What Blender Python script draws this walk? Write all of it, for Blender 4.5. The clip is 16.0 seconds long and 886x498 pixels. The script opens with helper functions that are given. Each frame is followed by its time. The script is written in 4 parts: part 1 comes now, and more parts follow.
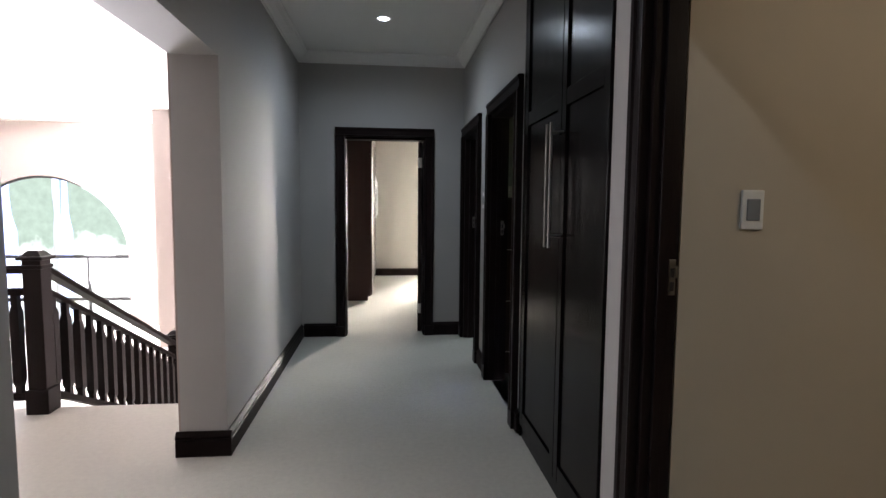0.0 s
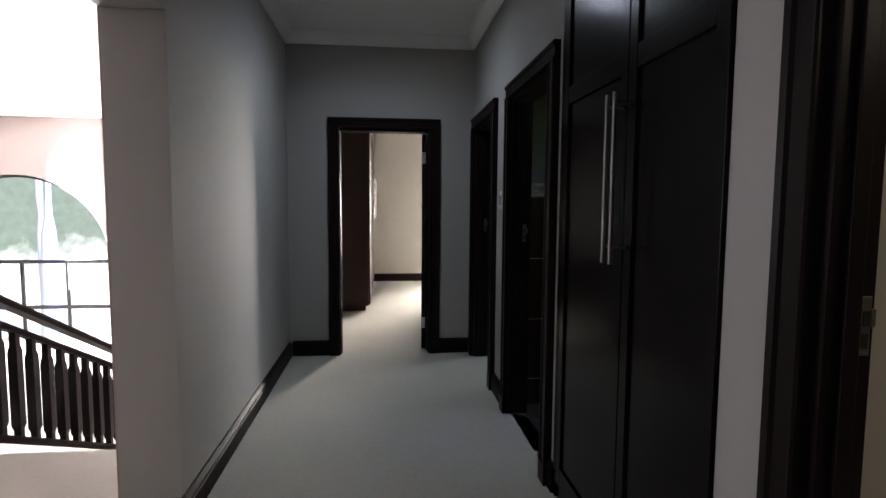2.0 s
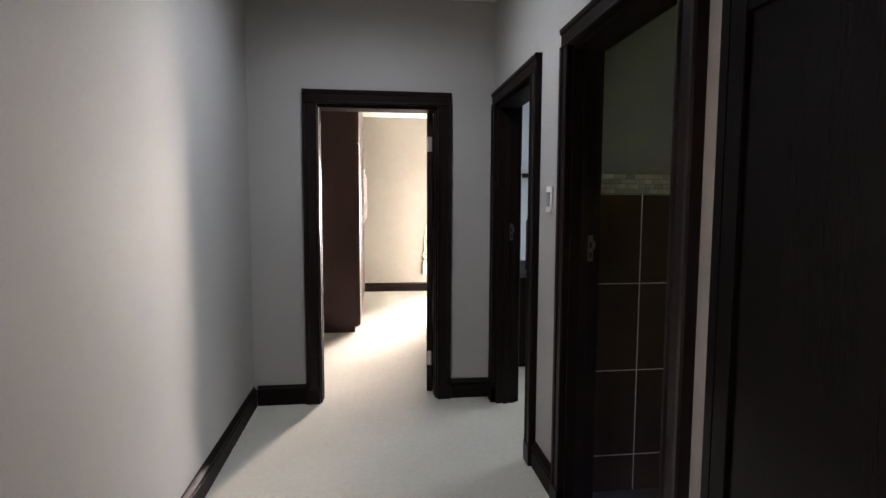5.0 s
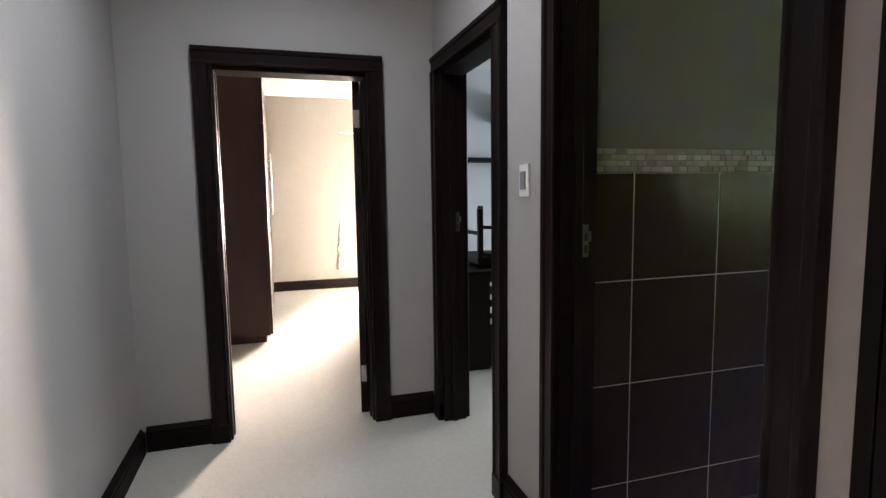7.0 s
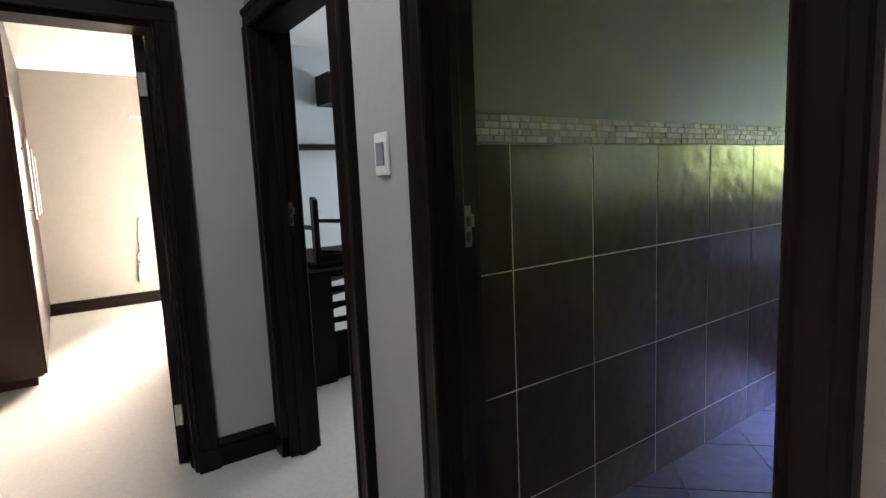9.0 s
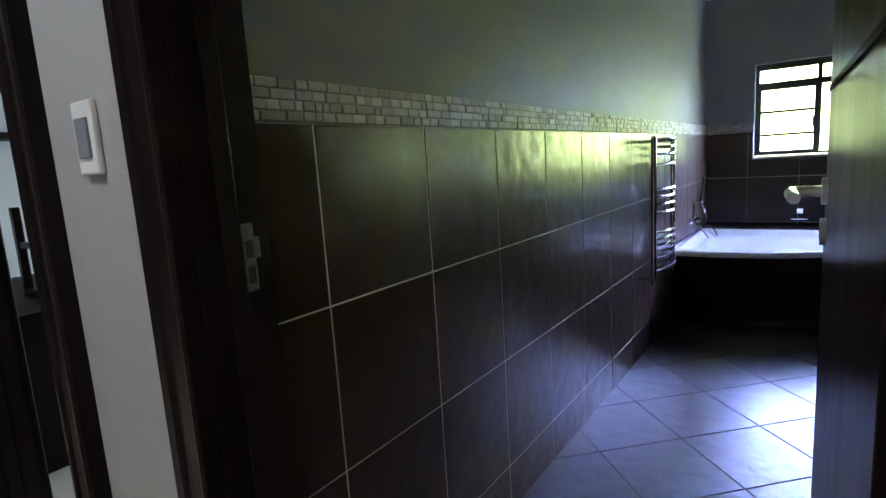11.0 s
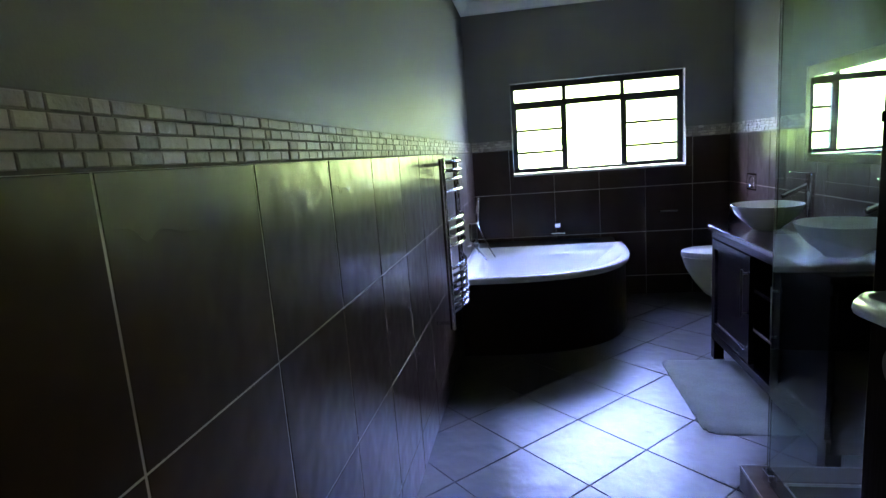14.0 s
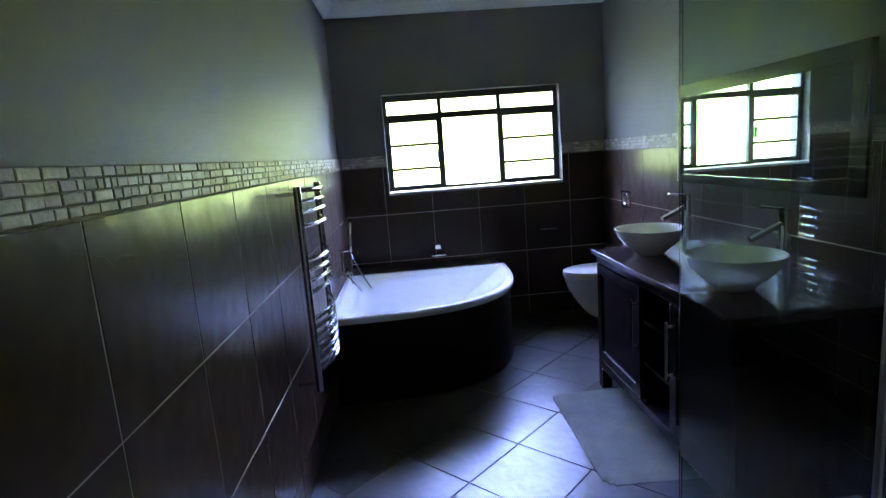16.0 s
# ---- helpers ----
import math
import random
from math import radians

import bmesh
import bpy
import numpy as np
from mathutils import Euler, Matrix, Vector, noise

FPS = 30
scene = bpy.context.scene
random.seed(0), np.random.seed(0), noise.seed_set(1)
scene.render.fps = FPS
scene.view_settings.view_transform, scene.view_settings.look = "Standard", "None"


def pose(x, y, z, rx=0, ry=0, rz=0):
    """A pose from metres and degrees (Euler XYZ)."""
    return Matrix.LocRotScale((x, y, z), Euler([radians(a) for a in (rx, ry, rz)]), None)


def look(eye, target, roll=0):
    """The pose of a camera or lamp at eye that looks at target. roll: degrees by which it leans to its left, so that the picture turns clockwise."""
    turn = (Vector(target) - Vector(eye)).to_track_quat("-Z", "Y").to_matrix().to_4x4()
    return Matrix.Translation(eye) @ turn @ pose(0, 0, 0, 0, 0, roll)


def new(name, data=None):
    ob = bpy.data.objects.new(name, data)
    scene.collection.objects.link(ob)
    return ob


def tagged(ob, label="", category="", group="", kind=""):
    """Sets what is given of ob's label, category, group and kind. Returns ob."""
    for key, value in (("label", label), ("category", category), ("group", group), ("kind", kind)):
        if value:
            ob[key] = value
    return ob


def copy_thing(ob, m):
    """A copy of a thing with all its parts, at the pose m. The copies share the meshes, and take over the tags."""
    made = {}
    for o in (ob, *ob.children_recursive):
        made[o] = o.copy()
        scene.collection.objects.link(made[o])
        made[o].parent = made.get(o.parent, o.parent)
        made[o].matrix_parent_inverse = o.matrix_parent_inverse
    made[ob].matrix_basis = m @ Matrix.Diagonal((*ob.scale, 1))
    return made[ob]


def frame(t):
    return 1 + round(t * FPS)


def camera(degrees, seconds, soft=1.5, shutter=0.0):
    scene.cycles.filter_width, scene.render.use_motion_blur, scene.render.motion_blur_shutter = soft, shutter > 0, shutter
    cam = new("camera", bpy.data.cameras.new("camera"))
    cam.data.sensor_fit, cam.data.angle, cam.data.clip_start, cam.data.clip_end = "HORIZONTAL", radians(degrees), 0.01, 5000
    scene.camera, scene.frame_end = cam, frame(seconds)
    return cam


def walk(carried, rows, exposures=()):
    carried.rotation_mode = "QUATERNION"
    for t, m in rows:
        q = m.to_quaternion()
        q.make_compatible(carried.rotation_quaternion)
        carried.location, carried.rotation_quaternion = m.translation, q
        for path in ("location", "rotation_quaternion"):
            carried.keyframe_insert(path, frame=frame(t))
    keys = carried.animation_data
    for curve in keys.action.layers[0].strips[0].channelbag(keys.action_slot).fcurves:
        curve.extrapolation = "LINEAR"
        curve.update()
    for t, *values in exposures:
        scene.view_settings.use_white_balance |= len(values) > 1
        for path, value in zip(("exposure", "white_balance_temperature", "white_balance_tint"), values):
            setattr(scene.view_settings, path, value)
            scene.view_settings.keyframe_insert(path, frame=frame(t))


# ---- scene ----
cam = camera(78.7, 16.0)
PATH = [
    (0, (0.045, 0.011, 1.356), (0.257, 1.993, 1.191), 0.5),
    (0.5, (0.029, 0.163, 1.35), (0.241, 2.145, 1.186), 0.5),
    (1, (0.019, 0.315, 1.342), (0.233, 2.297, 1.182), 0.5),
    (1.5, (0.035, 0.505, 1.355), (0.248, 2.487, 1.192), 0.4),
    (2, (0.039, 0.676, 1.356), (0.255, 2.658, 1.193), 0.4),
    (2.5, (0.05, 0.863, 1.36), (0.257, 2.846, 1.2), 0.4),
    (3, (0.02, 1.057, 1.37), (0.234, 3.038, 1.205), 0.4),
    (3.5, (0.025, 1.238, 1.367), (0.246, 3.219, 1.203), 0.4),
    (4, (0.054, 1.449, 1.368), (0.276, 3.43, 1.21), 0.4),
    (6.5, (-0.069, 2.304, 1.361), (0.387, 4.241, 1.16), -0.5),
    (7, (-0.071, 2.439, 1.35), (0.515, 4.34, 1.141), -0.8),
    (7.5, (-0.097, 2.588, 1.348), (0.647, 4.432, 1.133), -1.3),
    (8, (-0.102, 2.706, 1.337), (0.796, 4.48, 1.115), -1.8),
    (8.5, (-0.052, 2.796, 1.313), (0.976, 4.495, 1.075), -2.1),
    (9, (0.037, 2.898, 1.303), (1.182, 4.518, 1.054), -2.5),
    (9.5, (0.129, 3.008, 1.305), (1.402, 4.527, 1.038), -2.9),
    (10, (0.214, 3.095, 1.303), (1.603, 4.505, 1.014), -3.2),
    (12.5, (0.729, 3.524, 1.337), (2.575, 4.222, 1.017), -4.1),
    (13, (0.841, 3.568, 1.35), (2.728, 4.148, 1.028), -4.2),
    (13.5, (0.952, 3.627, 1.378), (2.868, 4.098, 1.048), -4.2),
    (14, (1.043, 3.666, 1.398), (2.986, 3.997, 1.063), -4.3),
    (14.5, (1.124, 3.714, 1.413), (3.087, 3.885, 1.073), -4.1),
    (15, (1.259, 3.701, 1.436), (3.228, 3.771, 1.094), -4.4),
    (15.5, (1.395, 3.646, 1.458), (3.365, 3.643, 1.115), -4.5),
    (16, (1.494, 3.638, 1.476), (3.462, 3.535, 1.134), -4.3),
]
EXPOSURES = [(0.0, 0.6, 6300, 11), (1.5, 0.0, 6300, 12), (2.5, 0.3, 6450, 13), (3.5, 0.75, 6600, 14), (6.5, 1.5, 6900, 18), (9.0, 1.46, 6900, 18),
             (10.2, 1.45, 6700, 14), (12.5, 1.32, 6500, 10), (14.0, 1.05, 6500, 10), (16.0, 0.9, 6500, 10)]
walk(cam, [(t, look(eye, target, roll)) for t, eye, target, roll in PATH], EXPOSURES)

# ---- world and light ----
world = bpy.data.worlds.new("world")
scene.world = world
world.use_nodes = True
wn = world.node_tree.nodes
sky = wn.new("ShaderNodeTexSky")
sky.sky_type, sky.sun_disc = "NISHITA", False
sky.sun_elevation, sky.sun_rotation = radians(48), radians(200)
world.node_tree.links.new(sky.outputs[0], wn["Background"].inputs[0])
wn["Background"].inputs[1].default_value = 0.12


def lamp(name, kind, m, power, colour, size=0.1, size_y=None):
    data = bpy.data.lights.new(name, kind)
    data.energy, data.color = power, colour
    if kind == "AREA":
        data.shape, data.size, data.size_y = "RECTANGLE", size, size_y or size
    elif kind == "SUN":
        data.angle = radians(size)
    else:
        data.shadow_soft_size = size
    ob = new(name, data)
    ob.matrix_world = m
    return ob


lamp("sun", "SUN", look((0, 0, 20), (3, 8, 0)), 3.0, (1, 0.95, 0.88), 0.5)
# daylight at the arched window and the glazed door, with fill lamps between
lamp("hall_daylight", "AREA", look((-6.3, 10.6, 0.9), (-3.5, 5.0, 0.9)), 1120, (0.95, 0.91, 0.98), 2.4, 2.2)
# added fill for the stair hall; no window is built on this side
lamp("hall_side_fill", "AREA", look((-7.8, 5.2, 1.2), (-1, 4.6, 0.9)), 125, (0.95, 0.91, 0.98), 3.0, 2.0)
lamp("dressing_daylight", "AREA", look((1.9, 12.6, 1.8), (0.9, 8.0, 0.6)), 2500, (1, 0.91, 0.82), 2.2, 2.4)
# added cool fill inside the study, whose walls have no window
lamp("study_fill", "AREA", look((4.3, 6.6, 1.6), (1.2, 6.4, 0.8)), 30, (0.78, 0.9, 1.0), 1.4, 1.2)
for y, power in ((0.2, 20), (4.46, 30)):
    down = lamp("corridor_downlight", "SPOT", pose(0.03, y, 2.80), power, (0.76, 0.88, 1.0), 0.04)
    down.data.spot_size, down.data.spot_blend = radians(165), 1.0
# unseen warm fill added for the beige room; it has no fitting
lamp("beige_room_fill", "POINT", pose(2.3, 0.2, 2.3), 9, (1, 0.84, 0.64), 0.12)

# ---- materials ----


def material(name, colour, rough=0.5, metal=0.0, var=0.0, scale=4.0, bump=0.0, bump_scale=60.0, coat=0.0, fine=0.0,
             tint=None, stretch=(1, 1, 1), random_tone=0.0, rough_var=0.0, spec=0.5, cleft=0.0, bump_detail=4):
    """Principled surface with tone variation at two scales and a fine relief."""
    m = bpy.data.materials.new(name)
    m.use_nodes = True
    n, l = m.node_tree.nodes, m.node_tree.links
    b = n["Principled BSDF"]
    b.inputs["Base Color"].default_value = (*colour, 1)
    b.inputs["Roughness"].default_value = rough
    b.inputs["Metallic"].default_value = metal
    b.inputs["Coat Weight"].default_value = coat
    b.inputs["Specular IOR Level"].default_value = spec
    mp = n.new("ShaderNodeMapping")
    mp.inputs["Scale"].default_value = stretch
    geo = n.new("ShaderNodeNewGeometry")
    l.new(geo.outputs["Position"], mp.inputs["Vector"])
    out = None
    if var or fine or random_tone:
        big = n.new("ShaderNodeTexNoise")
        big.inputs["Scale"].default_value, big.inputs["Detail"].default_value = scale, 5
        l.new(mp.outputs[0], big.inputs["Vector"])
        small = n.new("ShaderNodeTexNoise")
        small.inputs["Scale"].default_value, small.inputs["Detail"].default_value = scale * 22, 3
        l.new(mp.outputs[0], small.inputs["Vector"])
        a = n.new("ShaderNodeMath")
        a.operation = "MULTIPLY_ADD"
        a.inputs[1].default_value, a.inputs[2].default_value = 2 * var, 1 - var
        l.new(big.outputs[0], a.inputs[0])
        c = n.new("ShaderNodeMath")
        c.operation = "MULTIPLY_ADD"
        c.inputs[1].default_value, c.inputs[2].default_value = 2 * fine, -fine
        l.new(small.outputs[0], c.inputs[0])
        s = n.new("ShaderNodeMath")
        s.operation = "ADD"
        l.new(a.outputs[0], s.inputs[0])
        l.new(c.outputs[0], s.inputs[1])
        out = s.outputs[0]
        if random_tone:
            oi = n.new("ShaderNodeObjectInfo")
            isl = n.new("ShaderNodeMath")
            isl.operation = "ADD"
            l.new(oi.outputs["Random"], isl.inputs[0])
            l.new(geo.outputs["Random Per Island"], isl.inputs[1])
            fr = n.new("ShaderNodeMath")
            fr.operation = "FRACT"
            l.new(isl.outputs[0], fr.inputs[0])
            r = n.new("ShaderNodeMath")
            r.operation = "MULTIPLY_ADD"
            r.inputs[1].default_value, r.inputs[2].default_value = 2 * random_tone, -random_tone
            l.new(fr.outputs[0], r.inputs[0])
            s2 = n.new("ShaderNodeMath")
            s2.operation = "ADD"
            l.new(out, s2.inputs[0])
            l.new(r.outputs[0], s2.inputs[1])
            out = s2.outputs[0]
        mix = n.new("ShaderNodeMix")
        mix.data_type, mix.blend_type = "RGBA", "MULTIPLY"
        mix.inputs["Factor"].default_value = 1
        mix.inputs[6].default_value = (*colour, 1)
        l.new(out, mix.inputs[7])
        last = mix.outputs[2]
        if tint:
            m2 = n.new("ShaderNodeMix")
            m2.data_type = "RGBA"
            m2.inputs[7].default_value = (*tint, 1)
            ramp = n.new("ShaderNodeMapRange")
            ramp.inputs[1].default_value, ramp.inputs[2].default_value = 0.45, 0.75
            l.new(big.outputs[0], ramp.inputs[0])
            l.new(ramp.outputs[0], m2.inputs[0])
            l.new(last, m2.inputs[6])
            last = m2.outputs[2]
        l.new(last, b.inputs["Base Color"])
        if rough_var:
            rv = n.new("ShaderNodeMath")
            rv.operation = "MULTIPLY_ADD"
            rv.inputs[1].default_value, rv.inputs[2].default_value = 2 * rough_var, rough - rough_var
            l.new(big.outputs[0], rv.inputs[0])
            l.new(rv.outputs[0], b.inputs["Roughness"])
    if bump:
        t = n.new("ShaderNodeTexNoise")
        t.inputs["Scale"].default_value, t.inputs["Detail"].default_value = bump_scale, bump_detail
        l.new(mp.outputs[0], t.inputs["Vector"])
        bp = n.new("ShaderNodeBump")
        bp.inputs["Strength"].default_value, bp.inputs["Distance"].default_value = 0.8, bump
        l.new(t.outputs[0], bp.inputs["Height"])
        if cleft:
            rv2 = n.new("ShaderNodeTexNoise")
            rv2.inputs["Scale"].default_value, rv2.inputs["Detail"].default_value, rv2.inputs["Distortion"].default_value = 8.0, 1.5, 0.3
            l.new(mp.outputs[0], rv2.inputs["Vector"])
            step = n.new("ShaderNodeMapRange")
            step.interpolation_type = "SMOOTHSTEP"
            step.inputs[1].default_value, step.inputs[2].default_value = 0.42, 0.72
            l.new(rv2.outputs[0], step.inputs[0])
            bq = n.new("ShaderNodeBump")
            bq.inputs["Strength"].default_value, bq.inputs["Distance"].default_value = 0.8, cleft
            l.new(step.outputs[0], bq.inputs["Height"])
            l.new(bq.outputs[0], bp.inputs["Normal"])
        l.new(bp.outputs[0], b.inputs["Normal"])
    return m


def glowing(name, colour, strength):
    m = bpy.data.materials.new(name)
    m.use_nodes = True
    b = m.node_tree.nodes["Principled BSDF"]
    b.inputs["Base Color"].default_value = (*colour, 1)
    b.inputs["Emission Color"].default_value = (*colour, 1)
    b.inputs["Emission Strength"].default_value = strength
    return m


def clear_glass(name, tint=(0.93, 0.98, 0.95)):
    m = bpy.data.materials.new(name)
    m.use_nodes = True
    n, l = m.node_tree.nodes, m.node_tree.links
    n.remove(n["Principled BSDF"])
    g = n.new("ShaderNodeBsdfGlass")
    g.inputs["Color"].default_value = (*tint, 1)
    g.inputs["Roughness"].default_value, g.inputs["IOR"].default_value = 0.0, 1.5
    l.new(g.outputs[0], n["Material Output"].inputs[0])
    return m


def backdrop_mat(name, low, high, horizon, soft, low_power, high_power, blob=0.8):
    """Distance seen from a window, put in as emission: foliage below, sky above, with an uneven edge."""
    m = bpy.data.materials.new(name)
    m.use_nodes = True
    n, l = m.node_tree.nodes, m.node_tree.links
    n.remove(n["Principled BSDF"])
    geo, sep = n.new("ShaderNodeNewGeometry"), n.new("ShaderNodeSeparateXYZ")
    l.new(geo.outputs["Position"], sep.inputs[0])
    noi = n.new("ShaderNodeTexNoise")
    noi.inputs["Scale"].default_value, noi.inputs["Detail"].default_value = blob, 8
    l.new(geo.outputs["Position"], noi.inputs["Vector"])
    ad = n.new("ShaderNodeMath")
    ad.operation = "MULTIPLY_ADD"
    ad.inputs[1].default_value = 4.0 * soft
    l.new(noi.outputs[0], ad.inputs[0])
    l.new(sep.outputs[2], ad.inputs[2])
    mr = n.new("ShaderNodeMapRange")
    mr.inputs[1].default_value, mr.inputs[2].default_value = horizon + 1.6 * soft, horizon + 2.4 * soft
    l.new(ad.outputs[0], mr.inputs[0])
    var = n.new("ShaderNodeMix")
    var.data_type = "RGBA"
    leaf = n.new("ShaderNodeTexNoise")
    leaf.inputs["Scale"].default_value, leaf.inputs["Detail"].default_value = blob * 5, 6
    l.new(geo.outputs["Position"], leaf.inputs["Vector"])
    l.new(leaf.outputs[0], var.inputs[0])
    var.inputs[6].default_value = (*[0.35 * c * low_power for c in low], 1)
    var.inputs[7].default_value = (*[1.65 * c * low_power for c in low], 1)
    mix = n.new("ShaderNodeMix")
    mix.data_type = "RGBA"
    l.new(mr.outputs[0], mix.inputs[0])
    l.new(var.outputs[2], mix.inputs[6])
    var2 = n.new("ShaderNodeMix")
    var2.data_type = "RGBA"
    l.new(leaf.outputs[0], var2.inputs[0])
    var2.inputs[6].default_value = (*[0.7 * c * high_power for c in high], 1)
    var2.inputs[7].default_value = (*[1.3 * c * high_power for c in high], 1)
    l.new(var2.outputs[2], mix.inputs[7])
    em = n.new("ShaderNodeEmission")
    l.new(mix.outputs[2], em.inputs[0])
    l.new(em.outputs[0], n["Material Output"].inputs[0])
    return m


PAINT = material("grey_paint", (0.375, 0.362, 0.345), 0.70, spec=0.36, var=0.04, scale=1.5, fine=0.015, bump=0.0006, bump_scale=180)
PINK = material("blush_paint", (0.345, 0.285, 0.258), 0.6, var=0.04, scale=1.2, bump=0.0005, bump_scale=150)
BEIGE = material("beige_paint", (0.50, 0.44, 0.35), 0.55, var=0.04, scale=1.2, bump=0.0005, bump_scale=150)
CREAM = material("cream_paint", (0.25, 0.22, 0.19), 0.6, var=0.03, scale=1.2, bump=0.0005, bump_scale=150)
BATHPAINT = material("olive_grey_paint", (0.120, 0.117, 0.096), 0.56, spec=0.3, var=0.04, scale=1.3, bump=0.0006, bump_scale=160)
BLUEWHITE = material("cool_white_paint", (0.46, 0.50, 0.51), 0.6, var=0.03, scale=1.5)
CEIL = material("ceiling_white", (0.80, 0.80, 0.78), 0.7, var=0.03, scale=1.0, bump=0.0004, bump_scale=120)
CARPET = material("pale_carpet", (0.62, 0.592, 0.522), 0.95, var=0.10, scale=1.6, fine=0.10, bump=0.006, bump_scale=420)
WOOD = material("dark_wood", (0.0105, 0.0062, 0.0058), 0.34, spec=0.13, var=0.35, scale=3, fine=0.12, stretch=(6, 6, 0.6), bump=0.0005, bump_scale=40, rough_var=0.08)
WOODH = material("dark_wood_level", (0.012, 0.0075, 0.0068), 0.50, spec=0.05, var=0.35, scale=3, fine=0.12, stretch=(2, 2, 6), bump=0.0005, bump_scale=40, rough_var=0.08)
SKIRT = material("lacquered_skirting", (0.012, 0.0075, 0.0068), 0.44, spec=0.05, var=0.3, scale=3, fine=0.1, stretch=(2, 2, 6), bump=0.0004, bump_scale=40, rough_var=0.06)
WORKTOP = material("polished_brown_stone", (0.020, 0.012, 0.010), 0.18, spec=0.3, var=0.3, scale=14, fine=0.25)
GLOSSWOOD = material("lacquered_wood", (0.006, 0.0042, 0.0040), 0.22, spec=0.10, var=0.4, scale=2.5, fine=0.10, stretch=(5, 5, 0.4), bump=0.0004, bump_scale=30, rough_var=0.06)
REDWOOD = material("mahogany", (0.036, 0.0125, 0.0105), 0.35, spec=0.3, var=0.3, scale=2.5, fine=0.10, stretch=(6, 6, 0.5), rough_var=0.06)
STEEL = material("brushed_steel", (0.60, 0.59, 0.57), 0.28, 1.0, var=0.08, scale=30)
RAILCHROME = material("towel_rail_chrome", (0.62, 0.62, 0.64), 0.16, 1.0, var=0.05, scale=20)
CHROME = material("chrome", (0.75, 0.76, 0.78), 0.06, 1.0)
PLASTIC = material("white_plastic", (0.78, 0.77, 0.74), 0.35)
GREYPLASTIC = material("grey_rocker", (0.22, 0.23, 0.25), 0.4)
TILE = material("slate_tile", (0.025, 0.0145, 0.0078), 0.28, spec=0.20, var=0.4, scale=3.5, fine=0.08, bump=0.0054, bump_scale=11, bump_detail=1.2, random_tone=0.15)
FLOORTILE = material("slate_floor_tile", (0.030, 0.027, 0.027), 0.335, spec=1.0, cleft=0.0018, var=0.35, scale=3.0, fine=0.10, bump=0.0030, bump_scale=10, random_tone=0.15)
GROUT = material("pale_grout", (0.47, 0.445, 0.385), 0.9, var=0.2, scale=8)
DARKGROUT = material("dark_grout", (0.085, 0.08, 0.075), 0.9, var=0.2, scale=8)
STONE = material("travertine_chip", (0.255, 0.23, 0.185), 0.5, var=0.30, scale=25, fine=0.15, random_tone=0.42, bump=0.003, bump_scale=80)
BANDGROUT = material("mosaic_grout", (0.11, 0.10, 0.08), 0.9, var=0.2, scale=20)
CERAMIC = material("white_ceramic", (0.78, 0.79, 0.80), 0.10, coat=0.4)
ACRYLIC = material("white_acrylic", (0.80, 0.81, 0.82), 0.14, coat=0.3)
BLACKMETAL = material("dark_window_frame", (0.018, 0.018, 0.018), 0.4)
MAT = material("grey_bath_mat", (0.29, 0.30, 0.29), 0.97, var=0.28, scale=7, fine=0.25, bump=0.01, bump_scale=260)
GLASS = clear_glass("clear_glass")
PANE = clear_glass("window_glass", (0.97, 0.99, 0.98))
DULLSTEEL = material("dull_steel", (0.23, 0.22, 0.205), 0.35, 1.0, var=0.08, scale=30)
DARKSTEEL = material("dark_steel", (0.16, 0.155, 0.15), 0.3, 1.0)
MIRROR = material("mirror_silver", (0.82, 0.85, 0.83), 0.01, 1.0)
ROPE = material("cream_cord", (0.70, 0.63, 0.48), 0.9, var=0.1, scale=30)
BULB = glowing("lit_lamp", (0.85, 0.93, 1.0), 40)
# leaves and sky both emit here, strongly enough to light the bathroom
BATHVIEW = backdrop_mat("glowing_garden", (0.62, 0.80, 0.33), (0.33, 0.42, 1.09), 2.9, 0.8, 12.5, 150.0)
HALLVIEW = backdrop_mat("slope_view", (1.0, 1.0, 0.98), (0.62, 0.76, 0.64), -0.9, 1.5, 2.0, 0.72, 0.6)

# ---- mesh helpers ----


def box(bm, x0, x1, y0, y1, z0, z1, bevel=0.0, seg=2):
    r = bmesh.ops.create_cube(bm, size=1, matrix=Matrix.Translation(((x0 + x1) / 2, (y0 + y1) / 2, (z0 + z1) / 2)) @ Matrix.Diagonal((abs(x1 - x0), abs(y1 - y0), abs(z1 - z0), 1)))
    if bevel:
        vs = set(r["verts"])
        es = [e for e in bm.edges if e.verts[0] in vs and e.verts[1] in vs]
        bmesh.ops.bevel(bm, geom=es, offset=bevel, segments=seg, affect="EDGES", profile=0.5)
    return bm


def boxed(x0, x1, y0, y1, z0, z1, bevel=0.0):
    return box(bmesh.new(), x0, x1, y0, y1, z0, z1, bevel)


def rod(bm, p, q, r0, r1=None, seg=16):
    """A round bar from p to q."""
    p, q = Vector(p), Vector(q)
    d = q - p
    m = Matrix.Translation((p + q) / 2) @ d.to_track_quat("Z", "Y").to_matrix().to_4x4()
    bmesh.ops.create_cone(bm, cap_ends=True, segments=seg, radius1=r0, radius2=r0 if r1 is None else r1, depth=d.length, matrix=m)
    return bm


def rods(*bars, seg=16):
    bm = bmesh.new()
    for bar in bars:
        rod(bm, *bar, seg=seg)
    return bm


